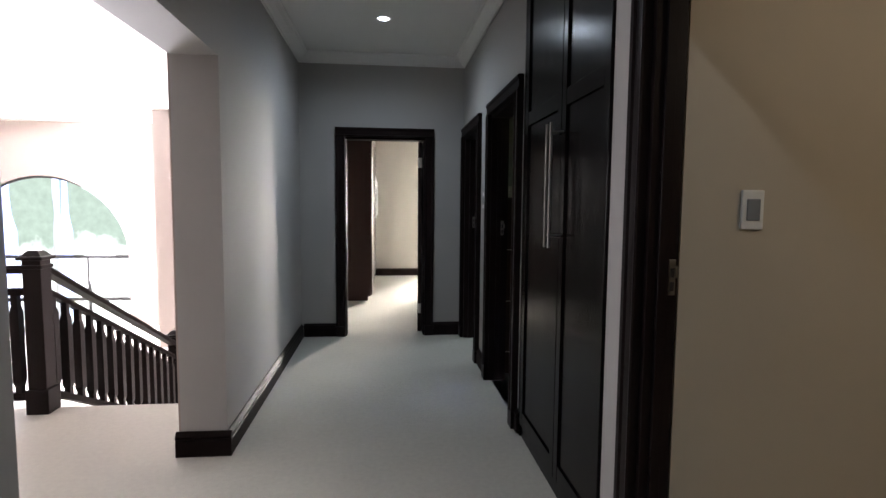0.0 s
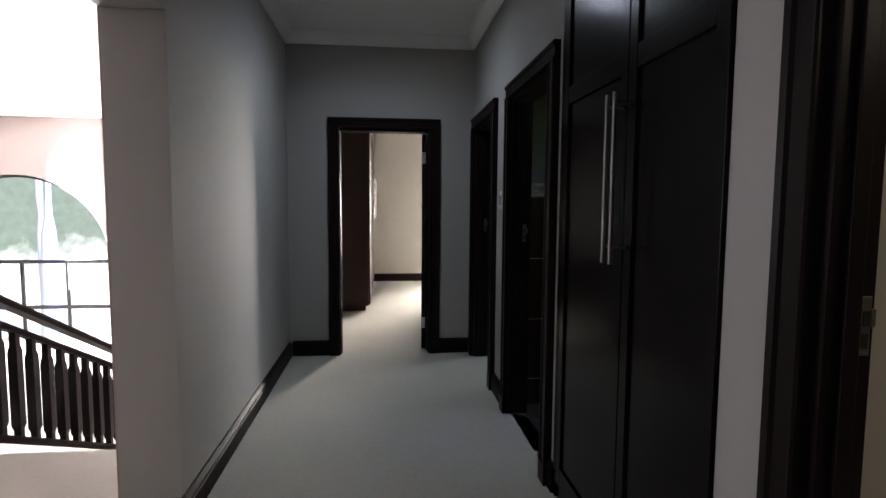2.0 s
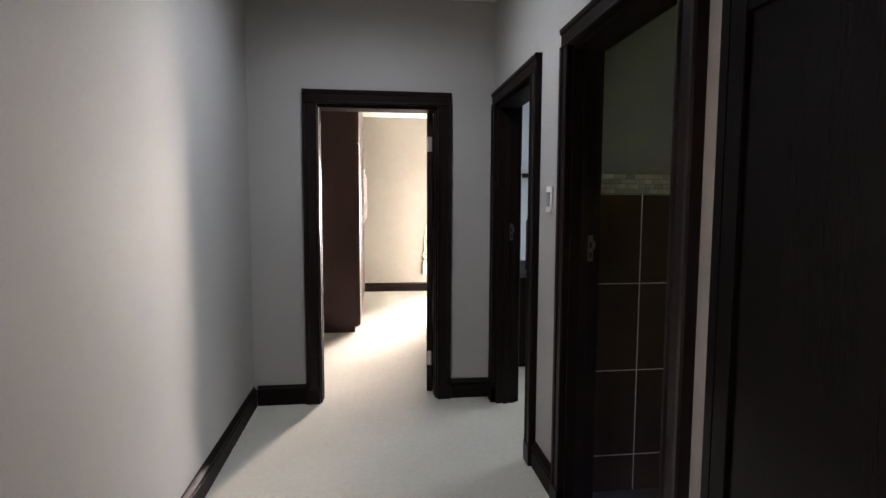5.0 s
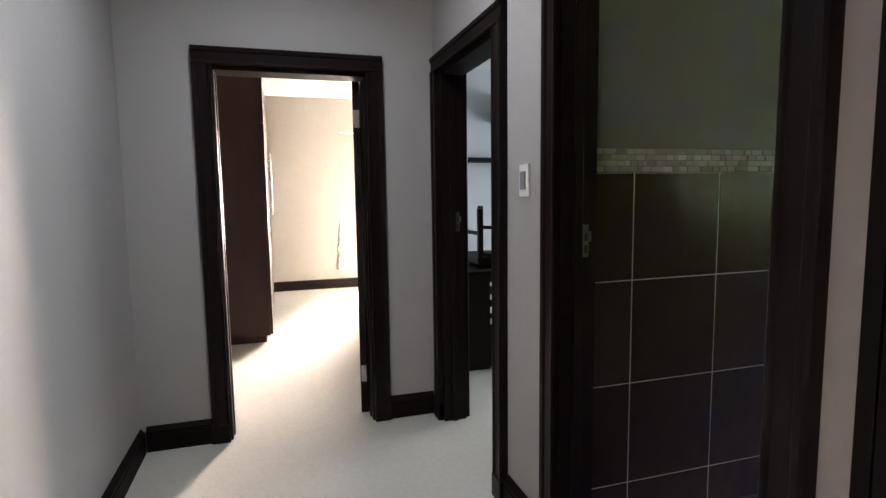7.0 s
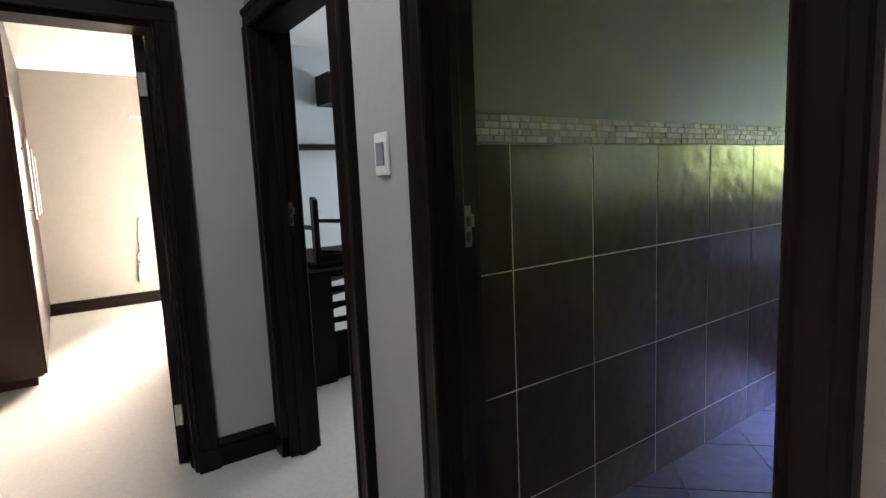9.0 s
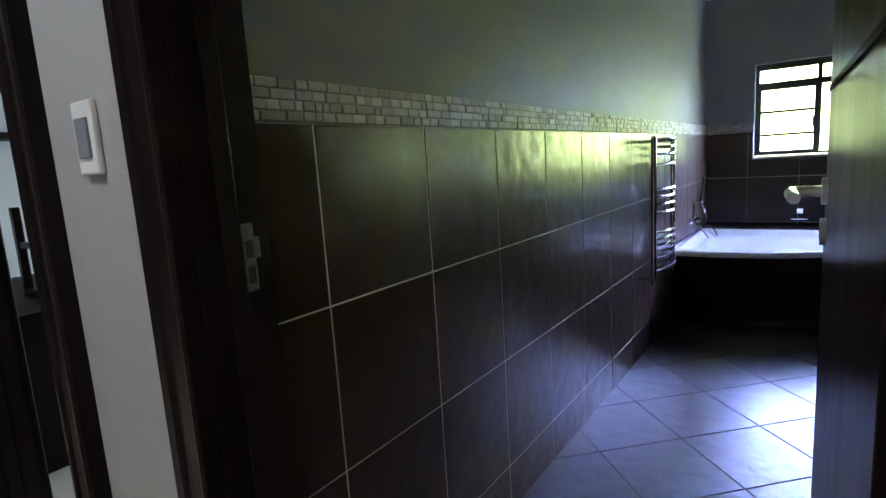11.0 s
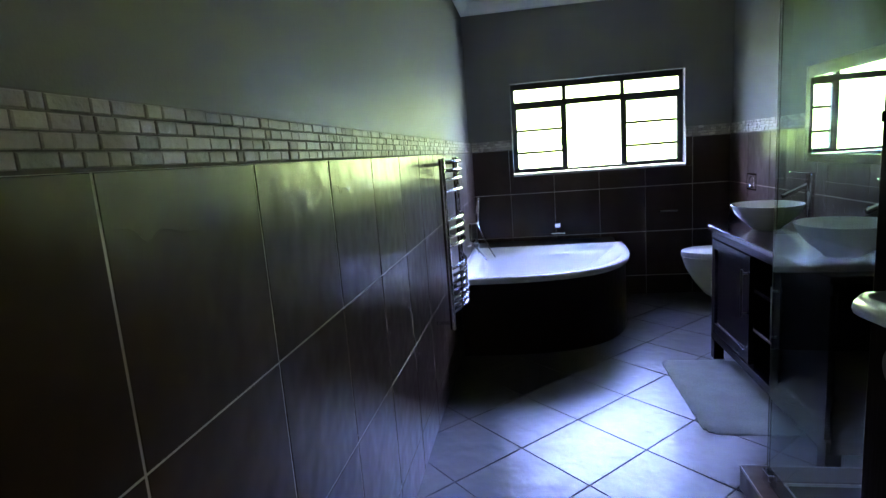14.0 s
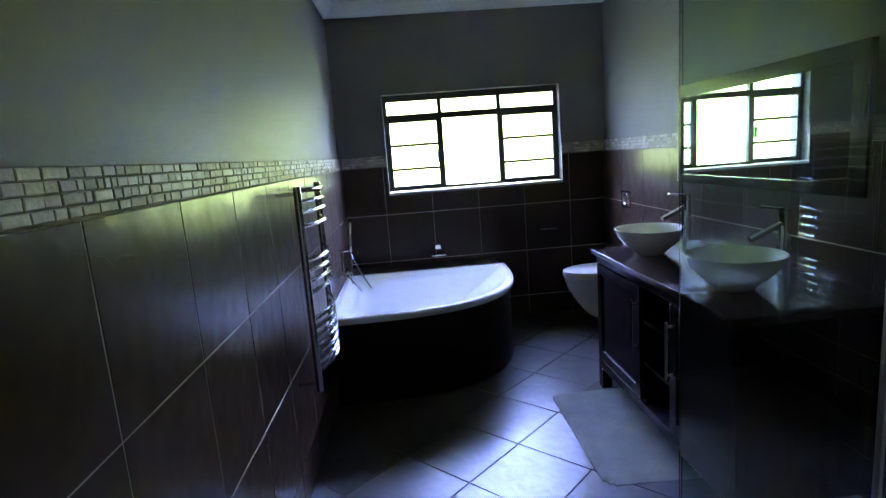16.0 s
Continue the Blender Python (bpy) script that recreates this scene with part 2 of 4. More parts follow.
def bent(points, r, seg=10):
    """A tube of radius r along points."""
    bm = bmesh.new()
    pts = [Vector(p) for p in points]
    rings = []
    for i, p in enumerate(pts):
        d = (pts[min(i + 1, len(pts) - 1)] - pts[max(i - 1, 0)]).normalized()
        side = d.cross(Vector((0, 0, 1)) if abs(d.z) < 0.9 else Vector((1, 0, 0))).normalized()
        up = side.cross(d)
        rings.append([bm.verts.new(p + r * (math.cos(a) * side + math.sin(a) * up)) for a in (2 * math.pi * k / seg for k in range(seg))])
    for a, b in zip(rings, rings[1:]):
        for k in range(seg):
            bm.faces.new((a[k], a[(k + 1) % seg], b[(k + 1) % seg], b[k]))
    bm.faces.new(rings[0][::-1])
    bm.faces.new(rings[-1])
    bmesh.ops.recalc_face_normals(bm, faces=bm.faces)
    return bm


def lathe(profile, seg=40, sx=1.0, sy=1.0):
    """A turned body from (radius, height) pairs."""
    bm = bmesh.new()
    rings = []
    for r, z in profile:
        rings.append([bm.verts.new((max(r, 1e-4) * math.cos(2 * math.pi * k / seg) * sx, max(r, 1e-4) * math.sin(2 * math.pi * k / seg) * sy, z)) for k in range(seg)])
    for a, b in zip(rings, rings[1:]):
        for k in range(seg):
            bm.faces.new((a[k], a[(k + 1) % seg], b[(k + 1) % seg], b[k]))
    bm.faces.new(rings[0][::-1])
    bm.faces.new(rings[-1])
    bmesh.ops.recalc_face_normals(bm, faces=bm.faces)
    return bm


def moulding(bm, profile, start, end, out, up=(0, 0, 1)):
    """A straight moulding: profile pairs (out from the wall, up), from start to end."""
    s, e, o, u = Vector(start), Vector(end), Vector(out), Vector(up)
    a = [bm.verts.new(s + p * o + q * u) for p, q in profile]
    b = [bm.verts.new(e + p * o + q * u) for p, q in profile]
    k = len(profile)
    fs = [bm.faces.new((a[i], a[(i + 1) % k], b[(i + 1) % k], b[i])) for i in range(k)]
    fs += [bm.faces.new(a[::-1]), bm.faces.new(b)]
    bmesh.ops.recalc_face_normals(bm, faces=fs)
    return bm


def placed(bm, m):
    bmesh.ops.transform(bm, matrix=m, verts=bm.verts)
    return bm


def mesh_of(name, bm, mat, smooth=False):
    me = bpy.data.meshes.new(name)
    bm.to_mesh(me)
    bm.free()
    me.materials.append(mat)
    if smooth:
        me.shade_smooth()
        me.set_sharp_from_angle(angle=radians(40))
    return me


def part(name, bm, mat, parent, label="", smooth=False):
    ob = new(name, mesh_of(name, bm, mat, smooth))
    ob.parent = parent
    if parent.type != "EMPTY" or parent.parent is not None or any(parent.location):
        ob.matrix_parent_inverse = Matrix.Translation(-parent.location)
    return tagged(ob, label) if label else ob


def thing(name, label, category, group="", at=(0, 0, 0)):
    ob = new(name)
    ob.empty_display_size = 0.1
    ob.location = at
    return tagged(ob, label, category, group)


def structure(name, bm, mat, label, category, smooth=False):
    return tagged(new(name, mesh_of(name, bm, mat, smooth)), label, category, kind="structure")


def wall_bm(axis, d0, d1, a0, a1, z0, z1, openings=()):
    """A wall slab across `axis` from d0 to d1, running a0 to a1, with openings (a0, a1, z0, z1) through it."""
    bm = bmesh.new()
    cuts_a = sorted({a0, a1, *[v for o in openings for v in o[:2]]})
    cuts_z = sorted({z0, z1, *[v for o in openings for v in o[2:]]})
    for p, q in zip(cuts_a, cuts_a[1:]):
        run = []
        for r, s in zip(cuts_z, cuts_z[1:]):
            if any(o[0] <= p and q <= o[1] and o[2] <= r and s <= o[3] for o in openings):
                continue
            if run and abs(run[-1][1] - r) < 1e-9:
                run[-1][1] = s
            else:
                run.append([r, s])
        for r, s in run:
            box(bm, *((d0, d1, p, q, r, s) if axis == "x" else (p, q, d0, d1, r, s)))
    return bm


# ---- the corridor ----
H = 2.82          # ceiling
DOOR = 2.02       # clear height of the doors
XL, XR, YE = -0.80, 0.84, 5.54

floor = structure("floor", wall_bm("x", XL - 0.24, XR + 0.11, -1.6, YE + 0.14, -0.2, 0.0), CARPET, "pale grey-beige fitted carpet in the corridor", "floor")
structure("floor_landing", boxed(-3.6, XL - 0.24, -1.6, 3.73, -0.2, 0.0), CARPET, "pale fitted carpet on the stair landing", "floor")
structure("ceiling", boxed(XL - 0.24, XR + 0.12, -1.6, YE + 0.14, H, H + 0.1), CEIL, "white plaster corridor ceiling", "ceiling")
structure("wall_left", wall_bm("x", XL - 0.24, XL, -1.6, YE + 0.14, 0, H, [(1.31, 2.935, 0, 2.10)]), PAINT, "grey painted wall with a wide opening to the landing", "wall")
structure("wall_end", wall_bm("y", YE, YE + 0.07, XL, XR, 0, H, [(-0.36, 0.445, 0, DOOR)]), PAINT, "grey painted end wall with a doorway", "wall")
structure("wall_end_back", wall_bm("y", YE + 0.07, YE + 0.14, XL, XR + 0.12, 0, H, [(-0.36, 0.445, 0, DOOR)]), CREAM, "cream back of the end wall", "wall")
D0, D1, D2 = (0.68, 1.585), (3.216, 4.040), (4.575, 5.40)
WARD = (1.868, 3.06)
structure("wall_right", wall_bm("x", XR, XR + 0.06, -1.6, YE, 0, H, [(*D0, 0, DOOR), (*D1, 0, DOOR), (*D2, 0, DOOR), (*WARD, 0, H)]), PAINT, "grey painted wall with three dark framed doorways", "wall")
structure("wall_rear", boxed(XL, XR, -1.7, -1.6, 0, H), PAINT, "grey painted wall closing the corridor", "wall")

BASE = [(0, 0), (0.022, 0), (0.022, 0.085), (0.016, 0.092), (0.024, 0.100), (0.024, 0.112), (0.010, 0.128), (0.006, 0.135), (0, 0.135)]
CORN = [(0, 0), (0.012, 0), (0.016, 0.012), (0.030, 0.020), (0.058, 0.050), (0.075, 0.078), (0.090, 0.083), (0.095, 0.096), (0, 0.096)]


def baseboard(start, end, out, mat=None):
    structure("baseboard", moulding(bmesh.new(), BASE, start, end, out), mat or SKIRT, "dark stained moulded wooden skirting board", "skirting board")


def cornice(start, end, out, z):
    structure("cornice", moulding(bmesh.new(), CORN, (*start, z - 0.096), (*end, z - 0.096), out), CEIL, "white moulded plaster cornice", "cornice")


baseboard((XL, 2.935, 0), (XL, YE - 0.03, 0), (1, 0, 0))
baseboard((XL, -1.6, 0), (XL, 1.31, 0), (1, 0, 0))
baseboard((XL - 0.264, 2.935, 0), (XL + 0.024, 2.935, 0), (0, -1, 0))
baseboard((XL + 0.024, YE, 0), (-0.452, YE, 0), (0, -1, 0))
baseboard((0.537, YE, 0), (XR - 0.03, YE, 0), (0, -1, 0))
baseboard((XR, D1[1] + 0.093, 0), (XR, D2[0] - 0.093, 0), (-1, 0, 0))
baseboard((XR, WARD[1], 0), (XR, D1[0] - 0.093, 0), (-1, 0, 0))
cornice((XL, -1.6), (XL, YE), (1, 0, 0), H)
cornice((XR, -1.6), (XR, WARD[0] - 0.001), (-1, 0, 0), H)
cornice((XR, WARD[1]), (XR, YE), (-1, 0, 0), H)
cornice((XL, YE), (XR, YE), (0, -1, 0), H)

CASE = [(0, 0), (0.034, 0), (0.038, 0.005), (0.037, 0.012), (0.030, 0.018), (0.030, 0.060), (0.037, 0.067), (0.039, 0.084), (0.033, 0.090), (0, 0.090)]


def doorway(name, axis, face, back, a0, a1, label, sides=(1, 1), sign=-1, lining=0.022, stop=0.014):
    """Dark lining and moulded casing round an opening a0..a1. face/back: the wall's two faces along axis; sign: which way the face looks."""
    door = thing(name, label, "door frame")
    door["kind"] = "structure"

    def p3(d, a, z):
        return (d, a, z) if axis == "x" else (a, d, z)

    out = Vector(p3(1, 0, 0))
    along = Vector(p3(0, 1, 0))
    for k, (d, s) in enumerate(((face, sign), (back, -sign))):
        if not sides[k]:
            continue
        for a, w in ((a0, -1), (a1, 1)):
            bm = moulding(bmesh.new(), CASE, p3(d, a, 0.0), p3(d, a, DOOR), s * out, w * along)
            part("casing", bm, WOOD, door)
            if k == 0:
                e0, e1 = sorted((a, a + w * 0.094))
                f0, f1 = sorted((d, d + s * 0.041))
                part("plinth_block", boxed(f0, f1, e0, e1, 0, 0.105, 0.003) if axis == "x" else boxed(e0, e1, f0, f1, 0, 0.105, 0.003), WOOD, door)
        part("head_casing", moulding(bmesh.new(), CASE, p3(d, a0 - 0.09, DOOR), p3(d, a1 + 0.09, DOOR), s * out, (0, 0, 1)), WOODH, door)
    lo, hi = min(face, back), max(face, back)
    for a, w in ((a0, 1), (a1, -1)):
        b = sorted((a - w * 0.004, a + w * lining))
        part("jamb", boxed(lo - 0.006, hi + 0.006, *b, 0, DOOR) if axis == "x" else boxed(*b, lo - 0.006, hi + 0.006, 0, DOOR), WOOD, door)
        mid = (lo + hi) / 2
        c = sorted((a + w * lining, a + w * (lining + stop)))
        part("stop", boxed(mid - 0.02, mid + 0.012, *c, 0, DOOR - 0.03, 0.002) if axis == "x" else boxed(*c, mid - 0.02, mid + 0.012, 0, DOOR - 0.03, 0.002), WOOD, door)
    part("head", boxed(lo - 0.006, hi + 0.006, a0 + lining, a1 - lining, DOOR - 0.022, DOOR + 0.004) if axis == "x" else boxed(a0 + lining, a1 - lining, lo - 0.006, hi + 0.006, DOOR - 0.022, DOOR + 0.004), WOODH, door)
    return door


door_1 = doorway("door_1", "x", XR, XR + 0.085, *D0, "dark stained door frame to the beige room", (1, 0))
door_2 = doorway("door_2", "x", XR, XR + 0.12, *D1, "dark stained door frame to the bathroom", (1, 0), -1, 0.004, 0.006)
door_3 = doorway("door_3", "x", XR, XR + 0.12, *D2, "dark stained door frame to the study")
door_4 = doorway("door_4", "y", YE, YE + 0.14, -0.36, 0.445, "dark stained door frame to the dressing room", (1, 0), -1, 0.012, 0.006)

# ---- rooms off the corridor ----
# bathroom shell
BX0, BX1, BY0, BY1, BH = XR + 0.12, 6.19, 1.92, 4.21, 2.73
WIN = (2.30, 3.815, 1.17, 2.005)
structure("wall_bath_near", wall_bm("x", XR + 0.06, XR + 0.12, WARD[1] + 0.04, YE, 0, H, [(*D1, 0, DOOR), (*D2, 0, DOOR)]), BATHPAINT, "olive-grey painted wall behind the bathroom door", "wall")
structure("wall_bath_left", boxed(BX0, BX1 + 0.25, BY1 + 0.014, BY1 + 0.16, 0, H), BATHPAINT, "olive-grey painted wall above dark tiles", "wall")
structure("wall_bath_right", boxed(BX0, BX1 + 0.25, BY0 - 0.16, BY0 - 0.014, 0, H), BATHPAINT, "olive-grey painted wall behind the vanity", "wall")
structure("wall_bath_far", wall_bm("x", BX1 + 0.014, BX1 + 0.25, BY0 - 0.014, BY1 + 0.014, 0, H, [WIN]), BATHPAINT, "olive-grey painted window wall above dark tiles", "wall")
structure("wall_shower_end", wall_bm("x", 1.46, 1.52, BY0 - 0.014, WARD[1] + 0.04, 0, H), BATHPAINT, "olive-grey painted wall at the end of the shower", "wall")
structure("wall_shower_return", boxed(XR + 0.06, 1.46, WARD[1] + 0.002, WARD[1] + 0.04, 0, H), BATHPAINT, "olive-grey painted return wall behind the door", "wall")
structure("floor_bath", boxed(BX0 - 0.12, BX1 + 0.014, BY0 - 0.014, BY1 + 0.014, -0.2, -0.004), DARKGROUT, "dark jointed bathroom floor bed", "floor")
structure("ceiling_bath", boxed(BX0, BX1 + 0.014, BY0 - 0.014, BY1 + 0.014, BH, BH + 0.08), CEIL, "white plaster bathroom ceiling", "ceiling")
for s, e, o in (((BX0, BY1 + 0.014), (BX1 + 0.014, BY1 + 0.014), (0, -1, 0)), ((BX0, BY0 - 0.014), (BX1 + 0.014, BY0 - 0.014), (0, 1, 0)),
                ((BX1 + 0.014, BY0 - 0.014), (BX1 + 0.014, BY1 + 0.014), (-1, 0, 0))):
    cornice(s, e, o, BH)

# dressing room
structure("floor_dressing", boxed(-0.9, XR + 0.10, YE + 0.14, 10.25, -0.2, 0.0), CARPET, "pale fitted carpet in the dressing room", "floor")
structure("floor_dressing_alcove", boxed(XR + 0.10, 3.6, 8.6, 10.25, -0.2, 0.0), CARPET, "pale fitted carpet by the glazed door", "floor")
structure("ceiling_dressing", boxed(-0.9, 3.6, YE + 0.14, 10.25, 2.77, 2.9), CEIL, "white plaster dressing room ceiling", "ceiling")
GD = (1.08, 2.70, 0.04, 2.05)
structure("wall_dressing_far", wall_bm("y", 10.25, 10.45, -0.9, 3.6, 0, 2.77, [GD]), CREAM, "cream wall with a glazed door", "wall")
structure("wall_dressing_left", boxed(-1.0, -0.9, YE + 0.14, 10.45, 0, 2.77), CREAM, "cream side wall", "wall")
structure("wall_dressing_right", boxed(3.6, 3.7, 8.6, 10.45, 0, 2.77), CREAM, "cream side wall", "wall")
structure("wall_study_back", boxed(XR + 0.12, 4.6, 8.5, 8.6, 0, H), BLUEWHITE, "cool white study wall", "wall")
structure("wall_study_left", boxed(XR + 0.06, XR + 0.12, YE + 0.14, 8.6, 0, H), BLUEWHITE, "cool white study wall", "wall")
baseboard((-0.9, 10.25, 0), (GD[0] - 0.05, 10.25, 0), (0, -1, 0))
cornice((-0.9, 10.25), (3.6, 10.25), (0, -1, 0), 2.77)
# study
structure("floor_study", boxed(XR + 0.11, 4.6, BY1 + 0.16, 8.6, -0.2, 0.0), CARPET, "pale fitted carpet in the study", "floor")
structure("ceiling_study", boxed(XR + 0.12, 4.6, BY1 + 0.16, 8.6, H, H + 0.1), CEIL, "white study ceiling", "ceiling")
structure("wall_study_right", boxed(4.6, 4.7, BY1 + 0.16, 8.6, 0, H), BLUEWHITE, "cool white study wall", "wall")
# beige room by the entrance
structure("wall_beige", boxed(XR + 0.12, 3.4, 1.604, 1.74, 0, H), BEIGE, "beige painted wall with a light switch", "wall")
structure("wall_beige_far", boxed(3.4, 3.5, -1.7, 1.74, 0, H), BEIGE, "beige painted wall", "wall")
structure("wall_beige_rear", boxed(XR + 0.12, 3.4, -1.7, -1.6, 0, H), BEIGE, "beige painted wall", "wall")
structure("wall_beige_near", wall_bm("x", XR + 0.06, XR + 0.085, -1.6, 1.604, 0, H, [(*D0, 0, DOOR)]), BEIGE, "beige painted wall beside the doorway", "wall")
structure("floor_beige", boxed(XR + 0.11, 3.4, -1.6, 1.604, -0.2, 0), CARPET, "pale fitted carpet in the beige room", "floor")
structure("ceiling_beige", boxed(XR + 0.12, 3.4, -1.6, 1.604, H, H + 0.1), CEIL, "white ceiling of the beige room", "ceiling")

# stair hall
HY, HX = 10.85, -9.2
AX, AR, AZ = -6.35, 1.53, 0.30          # arch centre, radius, spring height
structure("floor_hall", boxed(HX, XL - 0.24, 3.73, HY, -1.25, -1.03), CARPET, "pale carpet on the lower stair landing", "floor")
structure("ceiling_hall", boxed(HX, XL - 0.24, -1.6, HY, H, H + 0.1), CEIL, "white ceiling of the stair hall", "ceiling")
structure("wall_hall_left", boxed(HX - 0.2, HX, -1.6, HY, -1.25, H), PINK, "blush painted stair hall wall", "wall")
structure("wall_hall_rear", boxed(HX, XL - 0.24, -1.8, -1.6, -1.25, H), PINK, "blush painted stair hall wall", "wall")
structure("wall_hall_side", boxed(XL - 0.25, XL - 0.24, 2.936, HY, -1.25, H), PINK, "blush painted side of the stair hall", "wall")
structure("hall_pier", boxed(-3.65, XL - 0.25, 9.19, HY, -1.25, H), PINK, "blush painted projecting wall in the stair hall", "wall")
structure("stair_floor_edge", boxed(-9.2, -3.6, -1.6, 3.73, -0.2, 0.0), CARPET, "pale carpet on the gallery", "floor")


def arched_wall():
    bm = bmesh.new()
    n = 24
    arc = [(AX + AR * math.cos(math.pi * k / n), AZ + AR * math.sin(math.pi * k / n)) for k in range(n + 1)]
    ring_in, ring_out = [], []
    for k, (x, z) in enumerate(arc):
        ring_in.append((x, z))
        if k <= n // 4:
            ring_out.append((-3.65, AZ + (H - AZ) * k / (n // 4)))
        elif k >= n - n // 4:
            ring_out.append((HX, AZ + (H - AZ) * (n - k) / (n // 4)))
        else:
            ring_out.append((-3.65 + (HX + 3.65) * (k - n // 4) / (n - 2 * (n // 4)), H))
    vf = [[bm.verts.new((x, y, z)) for x, z in ring] for y in (HY, HY + 0.25) for ring in (ring_in, ring_out)]
    fi, fo, bi, bo = vf
    for k in range(n):
        bm.faces.new((fi[k], fo[k], fo[k + 1], fi[k + 1]))
        bm.faces.new((bi[k], bi[k + 1], bo[k + 1], bo[k]))
        bm.faces.new((fi[k], fi[k + 1], bi[k + 1], bi[k]))
    bmesh.ops.recalc_face_normals(bm, faces=bm.faces)
    box(bm, AX + AR, -3.65, HY, HY + 0.25, -1.25, AZ)
    box(bm, HX, AX - AR, HY, HY + 0.25, -1.25, AZ)
    return bm


structure("wall_hall_far", arched_wall(), PINK, "blush painted wall with a tall arched window", "wall")

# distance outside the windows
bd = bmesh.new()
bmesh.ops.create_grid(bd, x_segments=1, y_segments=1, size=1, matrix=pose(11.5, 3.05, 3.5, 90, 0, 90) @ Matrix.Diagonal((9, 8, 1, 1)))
structure("backdrop_garden", bd, BATHVIEW, "glowing backdrop of green foliage under a blue sky", "backdrop")
bd = bmesh.new()
bmesh.ops.create_grid(bd, x_segments=1, y_segments=1, size=1, matrix=pose(-7, 22, 2.0, 90, 0, 0) @ Matrix.Diagonal((14, 9, 1, 1)))
structure("backdrop_slope", bd, HALLVIEW, "sunlit grassy slope under a white sky", "backdrop")
structure("ground", boxed(-60, 60, 10.8, 90, -4.2, -4.0), material("lawn", (0.10, 0.16, 0.05), 0.9, var=0.4, scale=0.8), "sunlit lawn outside the house", "lawn")

BARK = material("pale_bark", (0.72, 0.70, 0.66), 0.85, var=0.12, scale=2.0, fine=0.08, stretch=(3, 3, 0.6), bump=0.01, bump_scale=12)


def bare_trunk(x, y, r, flare, lean):
    """A pale trunk that widens to its root, with two limbs."""
    tr = thing("tree", "pale sunlit tree trunk on the slope outside the arched window", "tree", "trees outside the arched window", at=(x, y, -4.0))
    m = pose(x, y, 0, 0, lean, 0)
    part("trunk", placed(lathe([(0.0, -4.2), (flare * 1.5, -4.2), (flare * 1.2, -0.4), (flare, 0.55), (flare * 0.55, 1.0), (r, 1.5), (r * 0.85, 2.6), (r * 0.6, 4.2), (0.0, 4.4)], 14), m), BARK, tr, smooth=True)
    for sx, z in ((-1, 2.5), (1, 3.0)):
        part("limb", placed(bent([(0, 0, z), (0.18 * sx, 0.1, z + 0.45), (0.30 * sx, 0.15, z + 1.1), (0.55 * sx, 0.2, z + 1.8)], r * 0.45, 8), m), BARK, tr, smooth=True)


bare_trunk(-8.80, 16.0, 0.07, 0.17, 1.5)
bare_trunk(-9.30, 16.6, 0.09, 0.11, -1.0)
bare_trunk(-10.35, 16.0, 0.10, 0.26, 2.0)

# ---- corridor things ----


def wall_switch(name, centre, m, label):
    sw = thing(name, label, "light switch", at=centre)
    t = Matrix.Translation(centre) @ m
    part("plate", placed(boxed(-0.037, 0.037, -0.012, 0, -0.062, 0.062, 0.004), t), PLASTIC, sw)
    part("rocker", placed(boxed(-0.022, 0.022, -0.017, -0.010, -0.034, 0.034, 0.003), t), GREYPLASTIC, sw, "grey rocker insert")
    return sw


FACE_X = pose(0, 0, 0, 0, 0, -90)     # a plate that looks along -x
wall_switch("light_switch", (XR, 4.315, 1.39), FACE_X, "white framed grey rocker light switch beside the study door")
wall_switch("light_switch", (1.188, 1.604, 1.347), Matrix(), "white framed grey rocker light switch on the beige wall")


def strike(name, door, m):
    bm = boxed(-0.011, 0.011, -0.003, 0.002, -0.055, 0.055, 0.001)
    box(bm, 0.009, 0.020, -0.004, 0.001, -0.002, 0.032, 0.001)
    placed(bm, m)
    part("strike_plate", bm, DULLSTEEL, door, "dull steel strike plate")
    bm = bmesh.new()
    for z in (-0.028, 0.014):
        box(bm, -0.006, 0.006, -0.0045, 0, z - 0.014, z + 0.014)
    part("latch_hole", placed(bm, m), BLACKMETAL, door)


strike("strike", door_1, pose(XR + 0.073, D0[1] - 0.022, 1.14))
strike("strike", door_2, pose(XR + 0.085, D1[1] - 0.005, 1.18))
strike("strike", door_3, pose(XR + 0.085, D2[1] - 0.022, 1.18))

# built-in wardrobe in the right wall
wr = thing("wardrobe", "tall glossy dark wooden built-in corridor wardrobe", "wardrobe")
y0, y1 = WARD
ym = 2.395
part("carcass", wall_bm("x", XR + 0.045, XR + 0.6, y0, y1, 0.0, H, [(y0 + 0.02, y1 - 0.02, 0.07, H - 0.03)]), GLOSSWOOD, wr)
part("filler", boxed(XR - 0.012, XR + 0.045, y1 - 0.030, y1, 0.0, H), GLOSSWOOD, wr)
part("plinth", boxed(XR - 0.002, XR + 0.045, y0, y1 - 0.03, 0, 0.07), GLOSSWOOD, wr)


def framed_door(parent, mat, put, wa, wb, za, zb, stile, rails):
    """A framed door leaf as a panel with its stiles and rails. put(w0, w1, d0, d1, z0, z1) lays a box on the leaf's plane; rails: (z0, z1) pairs."""
    door = part("door", put(wa + stile - 0.01, wb - stile + 0.01, 0.010, 0.020, za + 0.01, zb - 0.01), mat, parent)
    for a, b in ((wa, wa + stile), (wb - stile, wb)):
        part("stile", put(a, b, 0.0, 0.022, za, zb, 0.002), mat, door)
    for a, b in rails:
        part("rail", put(wa + stile, wb - stile, 0.001, 0.021, a, b, 0.002), mat, door)
    return door


